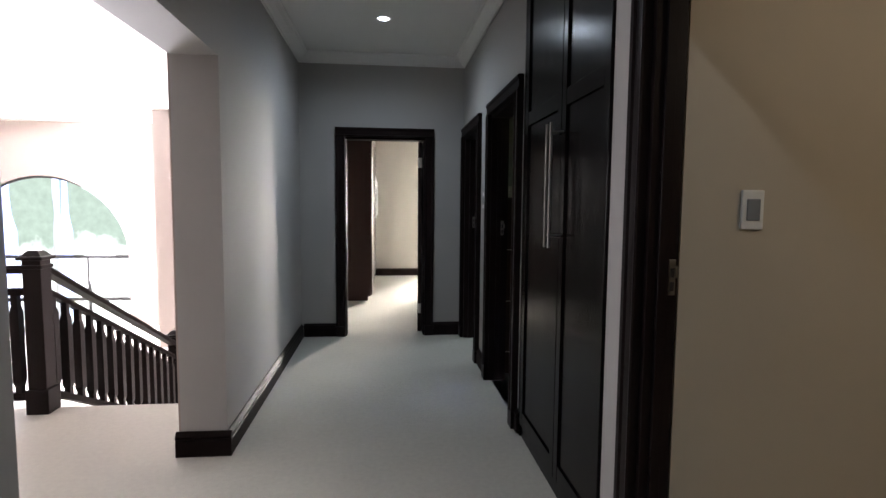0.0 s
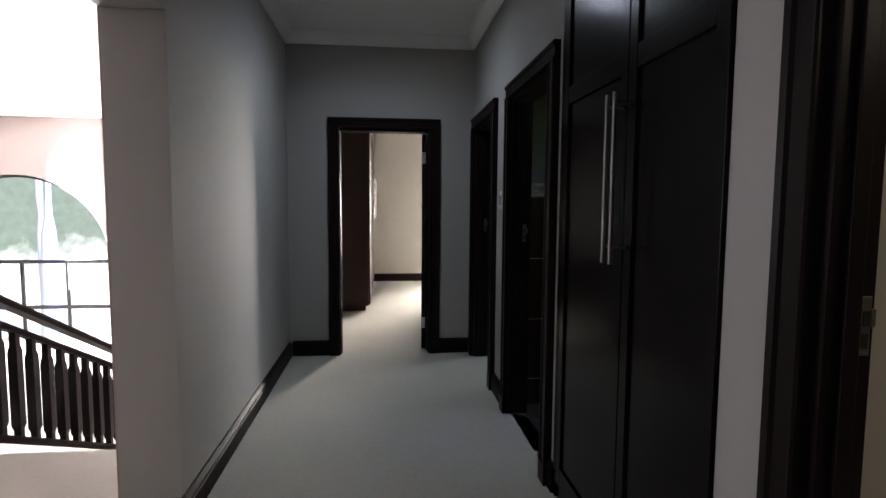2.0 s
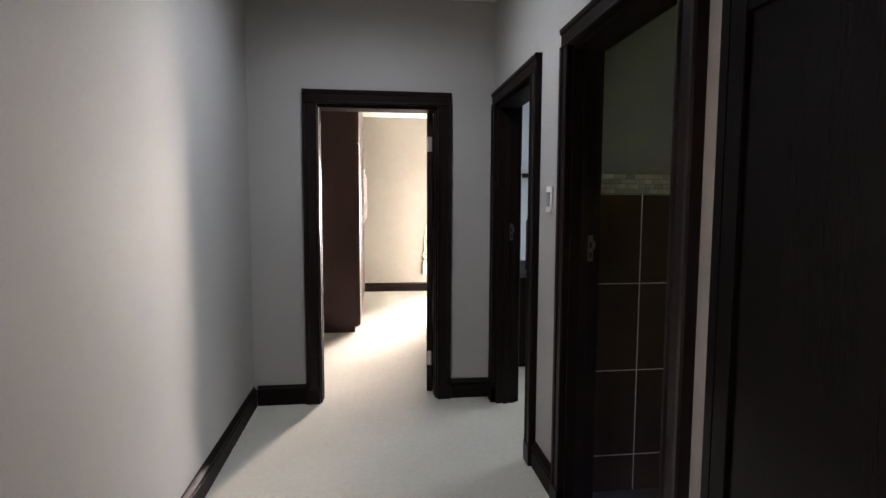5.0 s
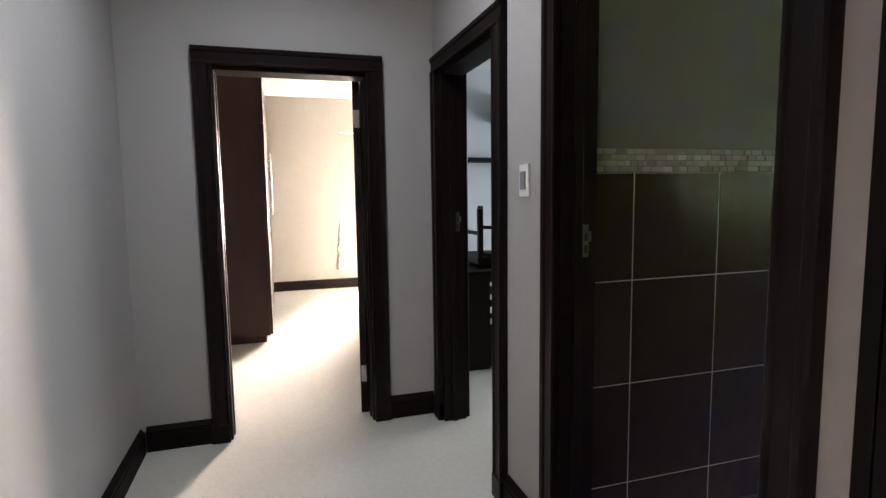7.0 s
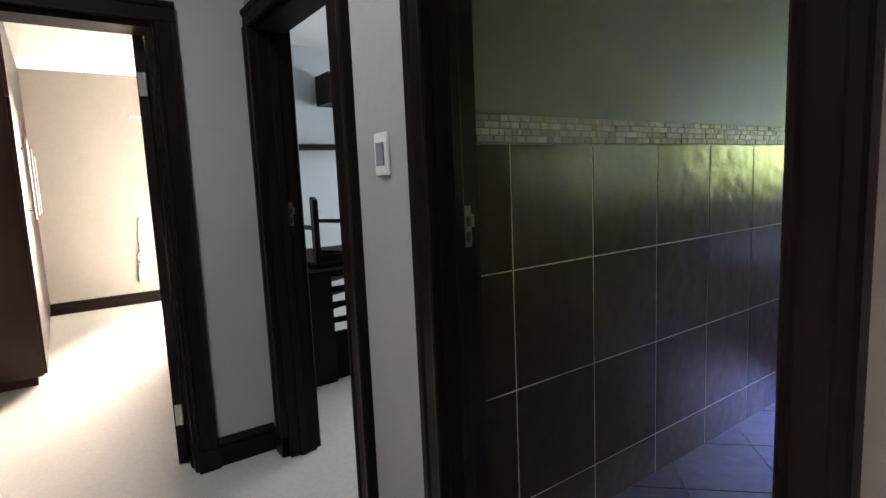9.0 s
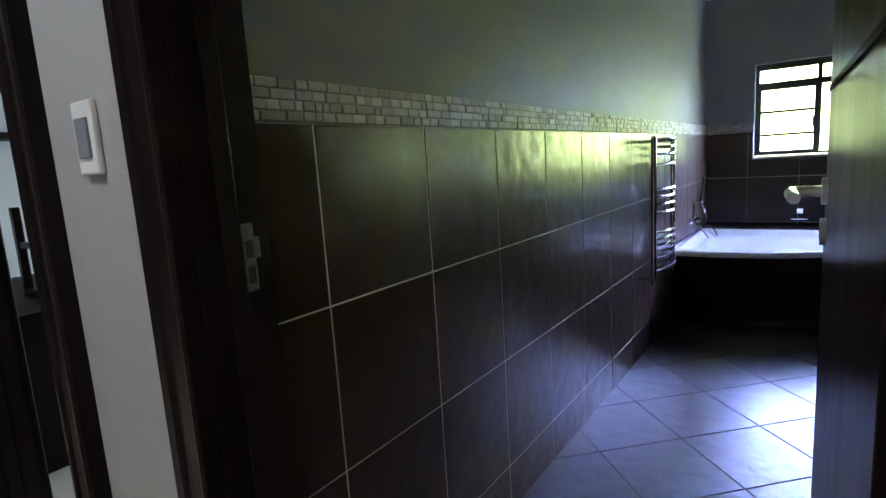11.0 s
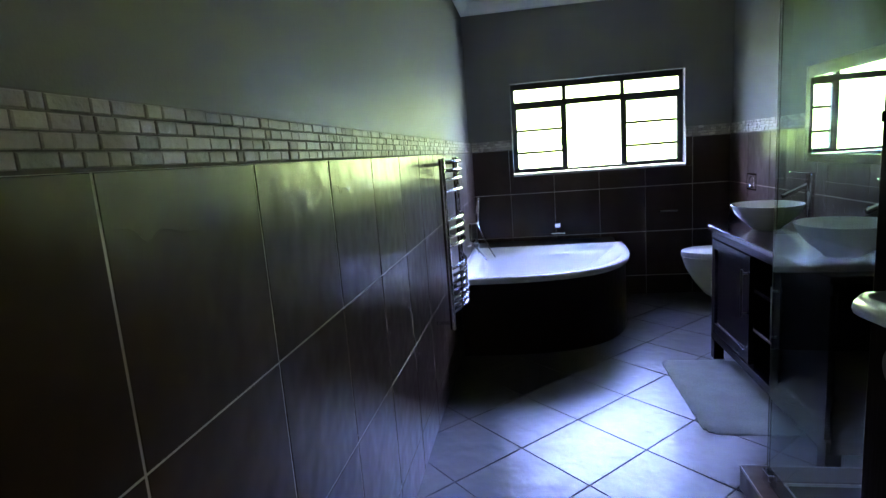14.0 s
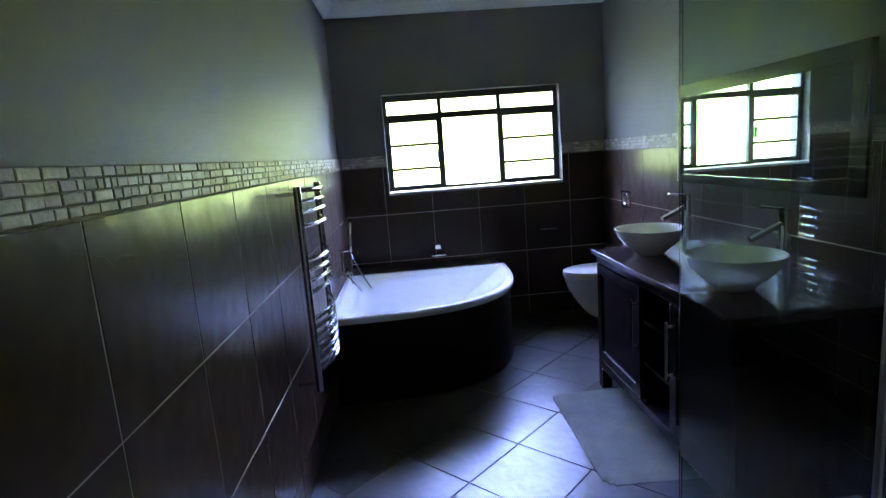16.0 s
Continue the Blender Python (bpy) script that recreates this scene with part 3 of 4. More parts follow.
def on_wardrobe(w0, w1, d0, d1, z0, z1, bevel=0.0):
    return boxed(XR - 0.012 + d0, XR - 0.012 + d1, w0, w1, z0, z1, bevel)


for ya, yb in ((y0 + 0.003, ym - 0.003), (ym + 0.003, y1 - 0.033)):
    framed_door(wr, GLOSSWOOD, on_wardrobe, ya, yb, 0.075, H - 0.02, 0.055, ((0.075, 0.16), (1.79, 1.865), (H - 0.09, H - 0.02)))
for hy in (2.366, 2.425):
    bm = rods(((XR - 0.068, hy, 1.165), (XR - 0.068, hy, 1.72), 0.007), ((XR - 0.068, hy, 1.22), (XR - 0.010, hy, 1.22), 0.005), ((XR - 0.068, hy, 1.68), (XR - 0.010, hy, 1.68), 0.005))
    part("handle", bm, DULLSTEEL, wr, "long brushed steel bar handle", True)

# recessed ceiling lamps
for nm, at, on in (("downlight", (0.03, 4.46, H), True), ("downlight", (0.03, 0.2, H), True), ("downlight", (-3.55, 6.45, H), False)):
    dl = thing(nm, "round recessed ceiling downlight, lit" if on else "round white recessed ceiling downlight, unlit", "ceiling lamp", at=at)
    part("trim_ring", placed(lathe([(0.038, 0.0), (0.050, -0.006), (0.058, -0.004), (0.060, 0.0)], 32), Matrix.Translation(at)), STEEL if not on else CEIL, dl, smooth=True)
    part("lens", placed(lathe([(0.001, -0.0015), (0.038, -0.0015), (0.038, 0.002), (0.001, 0.002)], 24), Matrix.Translation(at)), BULB if on else PLASTIC, dl)

# ---- stairs and balustrade ----
SX0, SX1 = -2.10, XL - 0.25
for k in range(6):
    structure("stair_step", boxed(SX0 - 0.1, SX1, 3.73 + 0.30 * k, 3.73 + 0.30 * (k + 1) + 0.02, -1.2, -0.172 * (k + 1), 0.006), CARPET, "carpeted stair step", "step")


def newel(name, x, y, z, label):
    nw = thing(name, label, "newel post", at=(x, y, z))
    bm = boxed(x - 0.055, x + 0.055, y - 0.055, y + 0.055, z, z + 0.99, 0.004)
    part("post", bm, WOOD, nw)
    bm = boxed(x - 0.068, x + 0.068, y - 0.068, y + 0.068, z, z + 0.16, 0.006)
    part("foot", bm, WOOD, nw)
    bm = boxed(x - 0.066, x + 0.066, y - 0.066, y + 0.066, z + 0.93, z + 0.955, 0.006)
    box(bm, x - 0.078, x + 0.078, y - 0.078, y + 0.078, z + 0.985, z + 1.01, 0.008)
    v = [bm.verts.new((x + a * 0.062, y + b * 0.062, z + 1.009)) for a, b in ((-1, -1), (1, -1), (1, 1), (-1, 1))]
    w = [bm.verts.new((x + a * 0.030, y + b * 0.030, z + 1.045)) for a, b in ((-1, -1), (1, -1), (1, 1), (-1, 1))]
    for k in range(4):
        bm.faces.new((v[k], v[(k + 1) % 4], w[(k + 1) % 4], w[k]))
    bm.faces.new(w)
    part("cap", bm, WOOD, nw)
    return nw


NX, NY, MY = -2.15, 3.66, 5.85
newel("newel_post", NX, NY, 0, "dark wooden newel post with a stepped cap on the landing")
newel("newel_post", NX, MY, -1.03, "dark wooden newel post at the foot of the flight")


def baluster_bm(c):
    """A square baluster with a waist above and below."""
    bm = bmesh.new()
    rings = []
    for z, r in ((0.10, 0.019), (0.17, 0.019), (0.20, 0.027), (0.65, 0.027), (0.69, 0.019), (0.77, 0.019)):
        rings.append([bm.verts.new((c.x + a * r, c.y + b * r, c.z + z)) for a, b in ((-1, -1), (1, -1), (1, 1), (-1, 1))])
    for p, q in zip(rings, rings[1:]):
        for k in range(4):
            bm.faces.new((p[k], p[(k + 1) % 4], q[(k + 1) % 4], q[k]))
    bm.faces.new(rings[0][::-1])
    bm.faces.new(rings[-1])
    return bm


def balustrade(label, p, q, count):
    """Handrail, lower rails and square balusters from p to q (at floor level)."""
    bl = thing("balustrade", label, "balustrade")
    p, q = Vector(p), Vector(q)
    d = (q - p).normalized()
    side = Vector((-d.y, d.x, 0)).normalized()

    def bar(name, h, w, t):
        bm = bmesh.new()
        prof = [(-w / 2, 0), (w / 2, 0), (w / 2, t * 0.6), (w / 3, t), (-w / 3, t), (-w / 2, t * 0.6)]
        moulding(bm, prof, p + Vector((0, 0, h)), q + Vector((0, 0, h)), side)
        part(name, bm, WOODH, bl)

    bar("handrail", 0.90, 0.075, 0.05)
    bar("upper_rail", 0.76, 0.045, 0.045)
    bar("lower_rail", 0.08, 0.05, 0.05)
    for k in range(count):
        c = p + (q - p) * ((k + 0.5) / count)
        part("baluster", baluster_bm(c), WOOD, bl)
    return bl


balustrade("dark wooden stair balustrade with square balusters", (NX, NY + 0.06, 0), (NX, MY - 0.06, -1.03), 14)
balustrade("dark wooden gallery balustrade with square balusters", (-5.6, NY, 0), (NX - 0.06, NY, 0), 23)

# arched hall window
aw = thing("window_arched", "tall arched window with dark slim glazing bars", "window")
aw["kind"] = "structure"
n = 32
part("arch_frame", bent([(AX + (AR - 0.02) * math.cos(math.pi * k / n), HY + 0.10, AZ + (AR - 0.02) * math.sin(math.pi * k / n)) for k in range(n + 1)], 0.028, 6), BLACKMETAL, aw)
for z in (AZ, -0.52):
    part("transom", boxed(AX - AR, AX + AR, HY + 0.07, HY + 0.13, z - 0.03, z + 0.03), BLACKMETAL, aw)
for k in range(5):
    x = AX + AR - 0.025 - k * (2 * AR - 0.05) / 4
    part("mullion", boxed(x - 0.022, x + 0.022, HY + 0.075, HY + 0.125, -1.03, AZ - 0.03), BLACKMETAL, aw)

# ---- the dressing room ----
dw = thing("wardrobe", "tall mahogany wardrobe with steel handles in the dressing room", "wardrobe")
part("body", boxed(-0.895, -0.162, 7.53, 10.2, 0.07, 2.62, 0.002), REDWOOD, dw)
part("plinth", boxed(-0.89, -0.20, 7.57, 10.2, 0, 0.07), REDWOOD, dw)
for k in range(5):
    a = 7.54 + 0.53 * k
    part("door", boxed(-0.162, -0.140, a + 0.003, a + 0.527, 0.08, 1.98, 0.002), REDWOOD, dw)
    part("upper_door", boxed(-0.162, -0.140, a + 0.003, a + 0.527, 1.986, 2.61, 0.002), REDWOOD, dw)
    hy = a + (0.49 if k % 2 == 0 else 0.05)
    part("handle", rods(((-0.10, hy, 1.15), (-0.10, hy, 1.75), 0.007), ((-0.14, hy, 1.22), (-0.10, hy, 1.22), 0.005), ((-0.14, hy, 1.68), (-0.10, hy, 1.68), 0.005)), STEEL, dw, "long steel bar handle", True)

leaf = thing("door_leaf", "dark wooden door standing open into the dressing room", "door")
part("leaf", placed(boxed(-0.04, 0, 0.0, 0.78, 0.012, DOOR - 0.028, 0.002), pose(0.42, YE + 0.10, 0, 0, 0, -13)), WOOD, leaf)
for z in (0.26, 1.78):
    part("hinge", rods(((0.412, YE + 0.092, z - 0.05), (0.412, YE + 0.092, z + 0.05), 0.007)), STEEL, leaf, "steel butt hinge", True)
    part("hinge_plate", boxed(0.385, 0.412, YE + 0.0965, YE + 0.0995, z - 0.05, z + 0.05), STEEL, leaf)

gd = thing("window_dressing", "dark framed glazed garden door in the cream wall", "glazed door")
gd["kind"] = "structure"
for a, b in ((GD[0], GD[0] + 0.07), (1.84, 1.92), (GD[1] - 0.07, GD[1])):
    part("stile", boxed(a, b, 10.235, 10.30, GD[2], GD[3], 0.003), BLACKMETAL, gd)
for a, b in ((GD[2], GD[2] + 0.08), (GD[3] - 0.08, GD[3])):
    part("rail", boxed(GD[0] + 0.07, GD[1] - 0.07, 10.24, 10.30, a, b, 0.003), BLACKMETAL, gd)
cr = thing("curtain_rail", "thin white curtain rail above the glazed door", "curtain rail")
part("rail", boxed(0.83, 2.9, 10.19, 10.215, 2.185, 2.205, 0.003), PLASTIC, cr)
for x in (0.9, 2.8):
    part("bracket", boxed(x - 0.01, x + 0.01, 10.21, 10.25, 2.19, 2.20), PLASTIC, cr)
tb = thing("curtain_tie_back", "cream rope curtain tie-back with a tassel hanging on the wall", "tie-back")
for w, ph in ((0.018, 0.0), (-0.020, 1.5)):
    part("cord", bent([(0.825 + w * math.sin(math.pi * k / 16) + 0.004 * math.sin(k * 1.7 + ph) - 0.0009 * k, 10.226 - 0.008 * math.sin(k * 2.1 + ph), 1.03 - 0.028 * k) for k in range(17)], 0.013, 8), ROPE, tb, smooth=True)
part("ring", bent([(0.805 + 0.045 * math.cos(a), 10.215, 0.565 + 0.05 * math.sin(a)) for a in [2 * math.pi * k / 18 for k in range(19)]], 0.012, 8), ROPE, tb, smooth=True)
part("hook", rods(((0.83, 10.25, 1.03), (0.83, 10.21, 1.03), 0.008)), PLASTIC, tb)
part("knot", placed(lathe([(0.0, -0.03), (0.03, -0.02), (0.036, 0.0), (0.03, 0.02), (0.0, 0.03)], 16), Matrix.Translation((0.80, 10.215, 0.54))), ROPE, tb, smooth=True)
part("tassel", placed(lathe([(0.0, 0.0), (0.05, 0.0), (0.046, 0.10), (0.034, 0.17), (0.024, 0.185), (0.028, 0.21), (0.0, 0.22)], 20), Matrix.Translation((0.79, 10.212, 0.27))), ROPE, tb, "cream thread tassel", True)

# ---- the study ----
tb2 = thing("table", "dark wooden table with chairs stacked on it", "table")
TX0, TX1, TY0, TY1, TZ = 1.16, 2.30, 6.16, 7.5, 0.76
part("tabletop", boxed(TX0, TX1, TY0, TY1, TZ - 0.03, TZ, 0.004), WOODH, tb2)
part("side_panel", boxed(TX0 + 0.02, TX0 + 0.29, TY0 + 0.015, TY0 + 0.045, 0, TZ - 0.03, 0.003), WOOD, tb2)
part("stretcher_board", boxed(TX0 + 0.29, TX1 - 0.08, TY0 + 0.06, TY0 + 0.085, 0, 0.33, 0.003), WOODH, tb2)
for x, y in ((TX1 - 0.08, TY0 + 0.03), (TX0 + 0.03, TY1 - 0.08), (TX1 - 0.08, TY1 - 0.08)):
    part("leg", boxed(x, x + 0.06, y, y + 0.06, 0, TZ - 0.03, 0.003), WOOD, tb2)


def ladder_chair():
    """An upright ladder-back chair at the origin, facing +y."""
    ch = thing("dining_chair", "dark wooden ladder-back chair turned upside down on the table", "chair", "chairs stacked on the table")
    part("seat", boxed(-0.21, 0.21, -0.20, 0.22, 0.43, 0.46, 0.008), WOODH, ch)
    for x in (-0.19, 0.19):
        part("front_leg", boxed(x - 0.019, x + 0.019, 0.17, 0.208, 0, 0.43, 0.003), WOOD, ch)
        part("back_leg", placed(boxed(x - 0.019, x + 0.019, -0.208, -0.17, 0, 0.98, 0.003), Matrix.Identity(4)), WOOD, ch)
        part("stretcher", boxed(x - 0.01, x + 0.01, -0.17, 0.17, 0.18, 0.21), WOOD, ch)
    for z in (0.56, 0.68, 0.80, 0.92):
        part("back_slat", boxed(-0.171, 0.171, -0.198, -0.180, z, z + 0.045, 0.003), WOODH, ch)
    part("front_rail", boxed(-0.171, 0.171, 0.178, 0.2, 0.38, 0.43), WOODH, ch)
    return ch


chair = ladder_chair()
chair.matrix_basis = pose(1.62, 6.52, TZ + 0.462, 180, 0, 0)
copy_thing(chair, pose(1.98, 7.0, TZ + 0.462, 180, 0, 24))

sh = thing("wall_shelf", "dark wooden wall shelf on the study wall", "shelf")
part("board", boxed(1.5, 3.4, 8.22, 8.5, 1.69, 1.735, 0.003), WOODH, sh)
cb = thing("wall_shelf", "dark wooden wall shelf with a raised end panel", "shelf")
part("end_panel", boxed(2.42, 2.455, 8.16, 8.5, 2.15, 2.46, 0.003), WOOD, cb)
part("board", boxed(2.455, 3.3, 8.17, 8.5, 2.15, 2.25, 0.003), WOODH, cb)

# ---- bathroom ----
# window
bw = thing("window_bath", "dark steel bathroom window with small panes", "window")
bw["kind"] = "structure"
WX = BX1 + 0.09
ya, yb, za, zb = WIN
part("outer_frame", wall_bm("x", WX, WX + 0.045, ya, yb, za + 0.02, zb, [(ya + 0.032, yb - 0.032, za + 0.045, zb - 0.055)]), BLACKMETAL, bw)
part("sill", boxed(BX1 - 0.012, BX1 + 0.14, ya, yb, za - 0.006, za + 0.016, 0.003), PLASTIC, bw, "white window sill")
for y in (2.815, 3.33):
    part("mullion", boxed(WX - 0.004, WX + 0.05, y - 0.018, y + 0.018, za + 0.045, zb - 0.055, 0.002), BLACKMETAL, bw)
part("transom", boxed(WX - 0.008, WX + 0.052, ya + 0.032, yb - 0.032, 1.79, 1.842, 0.002), BLACKMETAL, bw)
for a, b in ((ya + 0.032, 2.797), (3.348, yb - 0.032)):
    for z in (1.375, 1.58):
        part("glazing_bar", boxed(WX + 0.008, WX + 0.036, a, b, z - 0.0115, z + 0.0115), BLACKMETAL, bw)
    part("sash", wall_bm("x", WX + 0.002, WX + 0.042, a, b, za + 0.045, 1.79, [(a + 0.016, b - 0.016, za + 0.062, 1.774)]), BLACKMETAL, bw)
for a, b in ((ya + 0.032, 2.797), (2.833, 3.312), (3.348, yb - 0.032)):
    for c, d in ((za + 0.045, 1.79), (1.842, zb - 0.055)):
        pn = part("pane", boxed(WX + 0.018, WX + 0.022, a, b, c, d), PANE, bw)
        pn.visible_shadow = False
part("handle", boxed(WX - 0.03, WX - 0.006, 3.36, 3.375, 1.42, 1.52, 0.003), BLACKMETAL, bw)

# corner bath
bt = thing("corner_bath", "white acrylic corner bath with a curved dark panel", "bathtub")
TUBZ = 0.565


def tub_outline(inset, n=26):
    """Front curve from the side wall round to the window wall, then the corner."""
    pts = []
    cx, cy = 5.86, 4.21
    for k in range(n + 1):
        a = math.pi / 2 * k / n
        e = 3.1
        c, s = max(math.cos(a), 0.0) ** (2 / e), math.sin(a) ** (2 / e)
        pts.append((cx - 1.24 * c + inset * (c > 0.02) * math.cos(a), cy - 1.305 * s + inset * math.sin(a)))
    pts = [(x, min(y, cy - inset)) for x, y in pts]
    pts = [(min(x, cx - inset), y) for x, y in pts]
    return pts + [(cx - inset, cy - inset)]


def tub_shell():
    bm = bmesh.new()
    rings = []
    for inset, z in ((0.006, TUBZ - 0.045), (0.0, TUBZ - 0.03), (0.0, TUBZ - 0.012), (0.006, TUBZ - 0.003), (0.016, TUBZ), (0.050, TUBZ + 0.002), (0.064, TUBZ - 0.006), (0.10, TUBZ - 0.032), (0.17, 0.49), (0.28, 0.44), (0.40, 0.40), (0.52, 0.385)):
        rings.append([bm.verts.new((x, y, z)) for x, y in tub_outline(inset)])
    k = len(rings[0])
    for a, b in zip(rings, rings[1:]):
        for i in range(k):
            bm.faces.new((a[i], a[(i + 1) % k], b[(i + 1) % k], b[i]))
    bm.faces.new(rings[-1])
    bmesh.ops.recalc_face_normals(bm, faces=bm.faces)
    return bm


part("shell", tub_shell(), ACRYLIC, bt, smooth=True)
bm = bmesh.new()
lo = [bm.verts.new((x, y, 0)) for x, y in tub_outline(0.03)]
hi = [bm.verts.new((x, y, TUBZ - 0.035)) for x, y in tub_outline(0.03)]
for i in range(len(lo) - 2):
    bm.faces.new((lo[i], lo[i + 1], hi[i + 1], hi[i]))
bmesh.ops.solidify(bm, geom=bm.faces[:], thickness=0.012)
part("panel", bm, TILE, bt, "dark tiled curved bath panel")

structure("bath_ledge", boxed(5.862, BX1 - 0.012, 2.945, BY1 - 0.012, 0, TUBZ - 0.012, 0.003), TILE, "dark tiled ledge between the bath and the window wall", "ledge")
bs = thing("bath_spout", "small chrome bath tap with a flat spout on the tiled wall", "tap")
part("spout", boxed(BX1 - 0.10, BX1 - 0.001, 3.37, 3.50, 0.615, 0.63, 0.004), CHROME, bs)
part("knob", boxed(BX1 - 0.05, BX1 - 0.001, 3.405, 3.465, 0.665, 0.715, 0.008), CHROME, bs)

mx = thing("bath_mixer", "chrome bath mixer with a hand shower on the tiled wall", "bath mixer")
MXX, MXZ = 5.32, 0.70


def mixer_bars(*bars):
    return rods(*[((MXX + p[0], BY1 - p[1], MXZ + p[2]), (MXX + q[0], BY1 - q[1], MXZ + q[2]), r) for p, q, r in bars])


part("body", mixer_bars(((-0.08, 0.062, 0), (0.08, 0.062, 0), 0.019), ((-0.06, 0, 0), (-0.06, 0.06, 0), 0.024), ((0.06, 0, 0), (0.06, 0.06, 0), 0.024)), CHROME, mx, smooth=True)
part("lever", mixer_bars(((0, 0.075, 0.0), (0, 0.105, 0.0), 0.012), ((0, 0.105, 0.005), (0, 0.108, -0.09), 0.006)), CHROME, mx, smooth=True)
part("riser", mixer_bars(((0, 0.048, 0.0), (0, 0.048, 0.16), 0.009)), CHROME, mx, smooth=True)
part("holder", mixer_bars(((0, 0.03, 0.155), (0, 0.112, 0.16), 0.010)), CHROME, mx, smooth=True)
part("hand_shower", placed(boxed(-0.007, 0.007, -0.014, 0.014, 0, 0.215, 0.005), pose(MXX, BY1 - 0.108, MXZ + 0.145, 6, 0, 0)), CHROME, mx, "slim chrome stick hand shower", True)
part("hose", bent([(MXX - 0.004 * k, BY1 - 0.108 - 0.0095 * k, MXZ + 0.145 - 0.023 * k + 0.0003 * k * k) for k in range(15)], 0.005, 8), CHROME, mx, smooth=True)
part("supply_hose", bent([(MXX - 0.003 * k, BY1 - 0.07 - 0.010 * k, MXZ - 0.015 - 0.013 * k) for k in range(11)], 0.005, 8), CHROME, mx, smooth=True)

# heated towel rail
tr = thing("towel_rail", "chrome ladder towel rail on the tiled wall", "towel rail")
PX0, PX1, PY = 3.795, 4.30, 4.11
for x in (PX0, PX1):
    part("post", rods(((x, PY, 0.485), (x, PY, 1.39), 0.016)), RAILCHROME, tr, smooth=True)
    for z in (0.52, 1.36):
        b = part("bracket", rods(((x, PY, z), (x, BY1 - 0.001, z), 0.009)), RAILCHROME, tr, smooth=True)
        part("flange", rods(((x, BY1 - 0.010, z), (x, BY1 - 0.001, z), 0.024)), RAILCHROME, b, smooth=True)
for z in (1.37, 1.325, 1.28, 1.22, 1.07, 1.025, 0.98, 0.93, 0.81, 0.77, 0.73, 0.69, 0.65, 0.61, 0.575):
    part("rung", bent([(PX0 + (PX1 - PX0) * t / 10, PY - 0.055 * math.sin(math.pi * t / 10), z) for t in range(11)], 0.0105, 8), RAILCHROME, tr, smooth=True)

# toilet
wc = thing("toilet", "white ceramic wall-hung toilet with a closed lid", "toilet")


def pan(zs, y_tip, wide):
    bm = bmesh.new()
    rings = []
    for z, tip, w in zip(zs, y_tip, wide):
        ring = [(5.62 - w, BY0 + 0.001), ]
        ring += [(5.62 - w * math.cos(math.pi * k / 16), BY0 + (tip - BY0) * (0.45 + 0.55 * math.sin(math.pi * k / 16))) for k in range(17)]
        ring += [(5.62 + w, BY0 + 0.001)]
        rings.append([bm.verts.new((x, y, z)) for x, y in ring])
    k = len(rings[0])
    for a, b in zip(rings, rings[1:]):
        for i in range(k):
            bm.faces.new((a[i], a[(i + 1) % k], b[(i + 1) % k], b[i]))
    bm.faces.new(rings[0][::-1])
    bm.faces.new(rings[-1])
    bmesh.ops.recalc_face_normals(bm, faces=bm.faces)
    return bm


part("bowl", pan((0.10, 0.14, 0.24, 0.36, 0.455), (2.24, 2.30, 2.38, 2.45, 2.48), (0.10, 0.115, 0.14, 0.17, 0.185)), CERAMIC, wc, smooth=True)
part("lid", pan((0.458, 0.47, 0.50, 0.508), (2.475, 2.485, 2.482, 2.46), (0.182, 0.187, 0.184, 0.17)), CERAMIC, wc, smooth=True)
ph = thing("paper_holder", "slim chrome bar holder on the tiled wall", "toilet roll holder")
part("bar", rods(((BX1 - 0.05, 2.38, 0.77), (BX1 - 0.05, 2.53, 0.77), 0.008), ((BX1 - 0.05, 2.53, 0.77), (BX1 - 0.001, 2.53, 0.77), 0.008)), CHROME, ph, smooth=True)
fp = thing("flush_plate", "square dark flush plate above the toilet", "flush plate")
part("plate", boxed(5.60, 5.81, BY0, BY0 + 0.010, 0.945, 1.10, 0.004), DARKSTEEL, fp)
part("bezel", wall_bm("y", BY0 + 0.010, BY0 + 0.0125, 5.612, 5.798, 0.957, 1.088, [(5.622, 5.788, 0.967, 1.078)]), CHROME, fp, "thin chrome bezel")
part("button", placed(lathe([(0.038, 0.0), (0.046, 0.004), (0.050, 0.0)], 24), pose(5.705, BY0 + 0.010, 1.022, -90, 0, 0)), CHROME, fp)

# vanity
VX0, VX1, VY0, VY1, VZ = 3.19, 4.62, BY0 + 0.001, 2.575, 0.855
vn = thing("vanity_cabinet", "dark wooden bathroom vanity with two doors and open shelves", "vanity")
part("back_panel", boxed(VX0 + 0.02, VX1 - 0.02, VY0, VY0 + 0.02, 0.13, VZ - 0.03), GLOSSWOOD, vn)
for nm, a, b in (("side_panel", VX0 + 0.02, VX0 + 0.045), ("side_panel", VX1 - 0.045, VX1 - 0.02), ("divider", 3.67, 3.70), ("divider", 3.98, 4.01)):
    part(nm, boxed(a, b, VY0 + 0.02, VY1 - 0.03, 0.155, VZ - 0.03, 0.001), GLOSSWOOD, vn)
part("base_panel", boxed(VX0 + 0.02, VX1 - 0.02, VY0 + 0.02, VY1 - 0.03, 0.13, 0.155), GLOSSWOOD, vn)
part("top_rail", boxed(VX0 + 0.02, VX1 - 0.02, VY1 - 0.03, VY1 - 0.01, VZ - 0.075, VZ - 0.03, 0.002), GLOSSWOOD, vn)
part("bottom_rail", boxed(VX0 + 0.02, VX1 - 0.02, VY1 - 0.03, VY1 - 0.01, 0.13, 0.18, 0.002), GLOSSWOOD, vn)
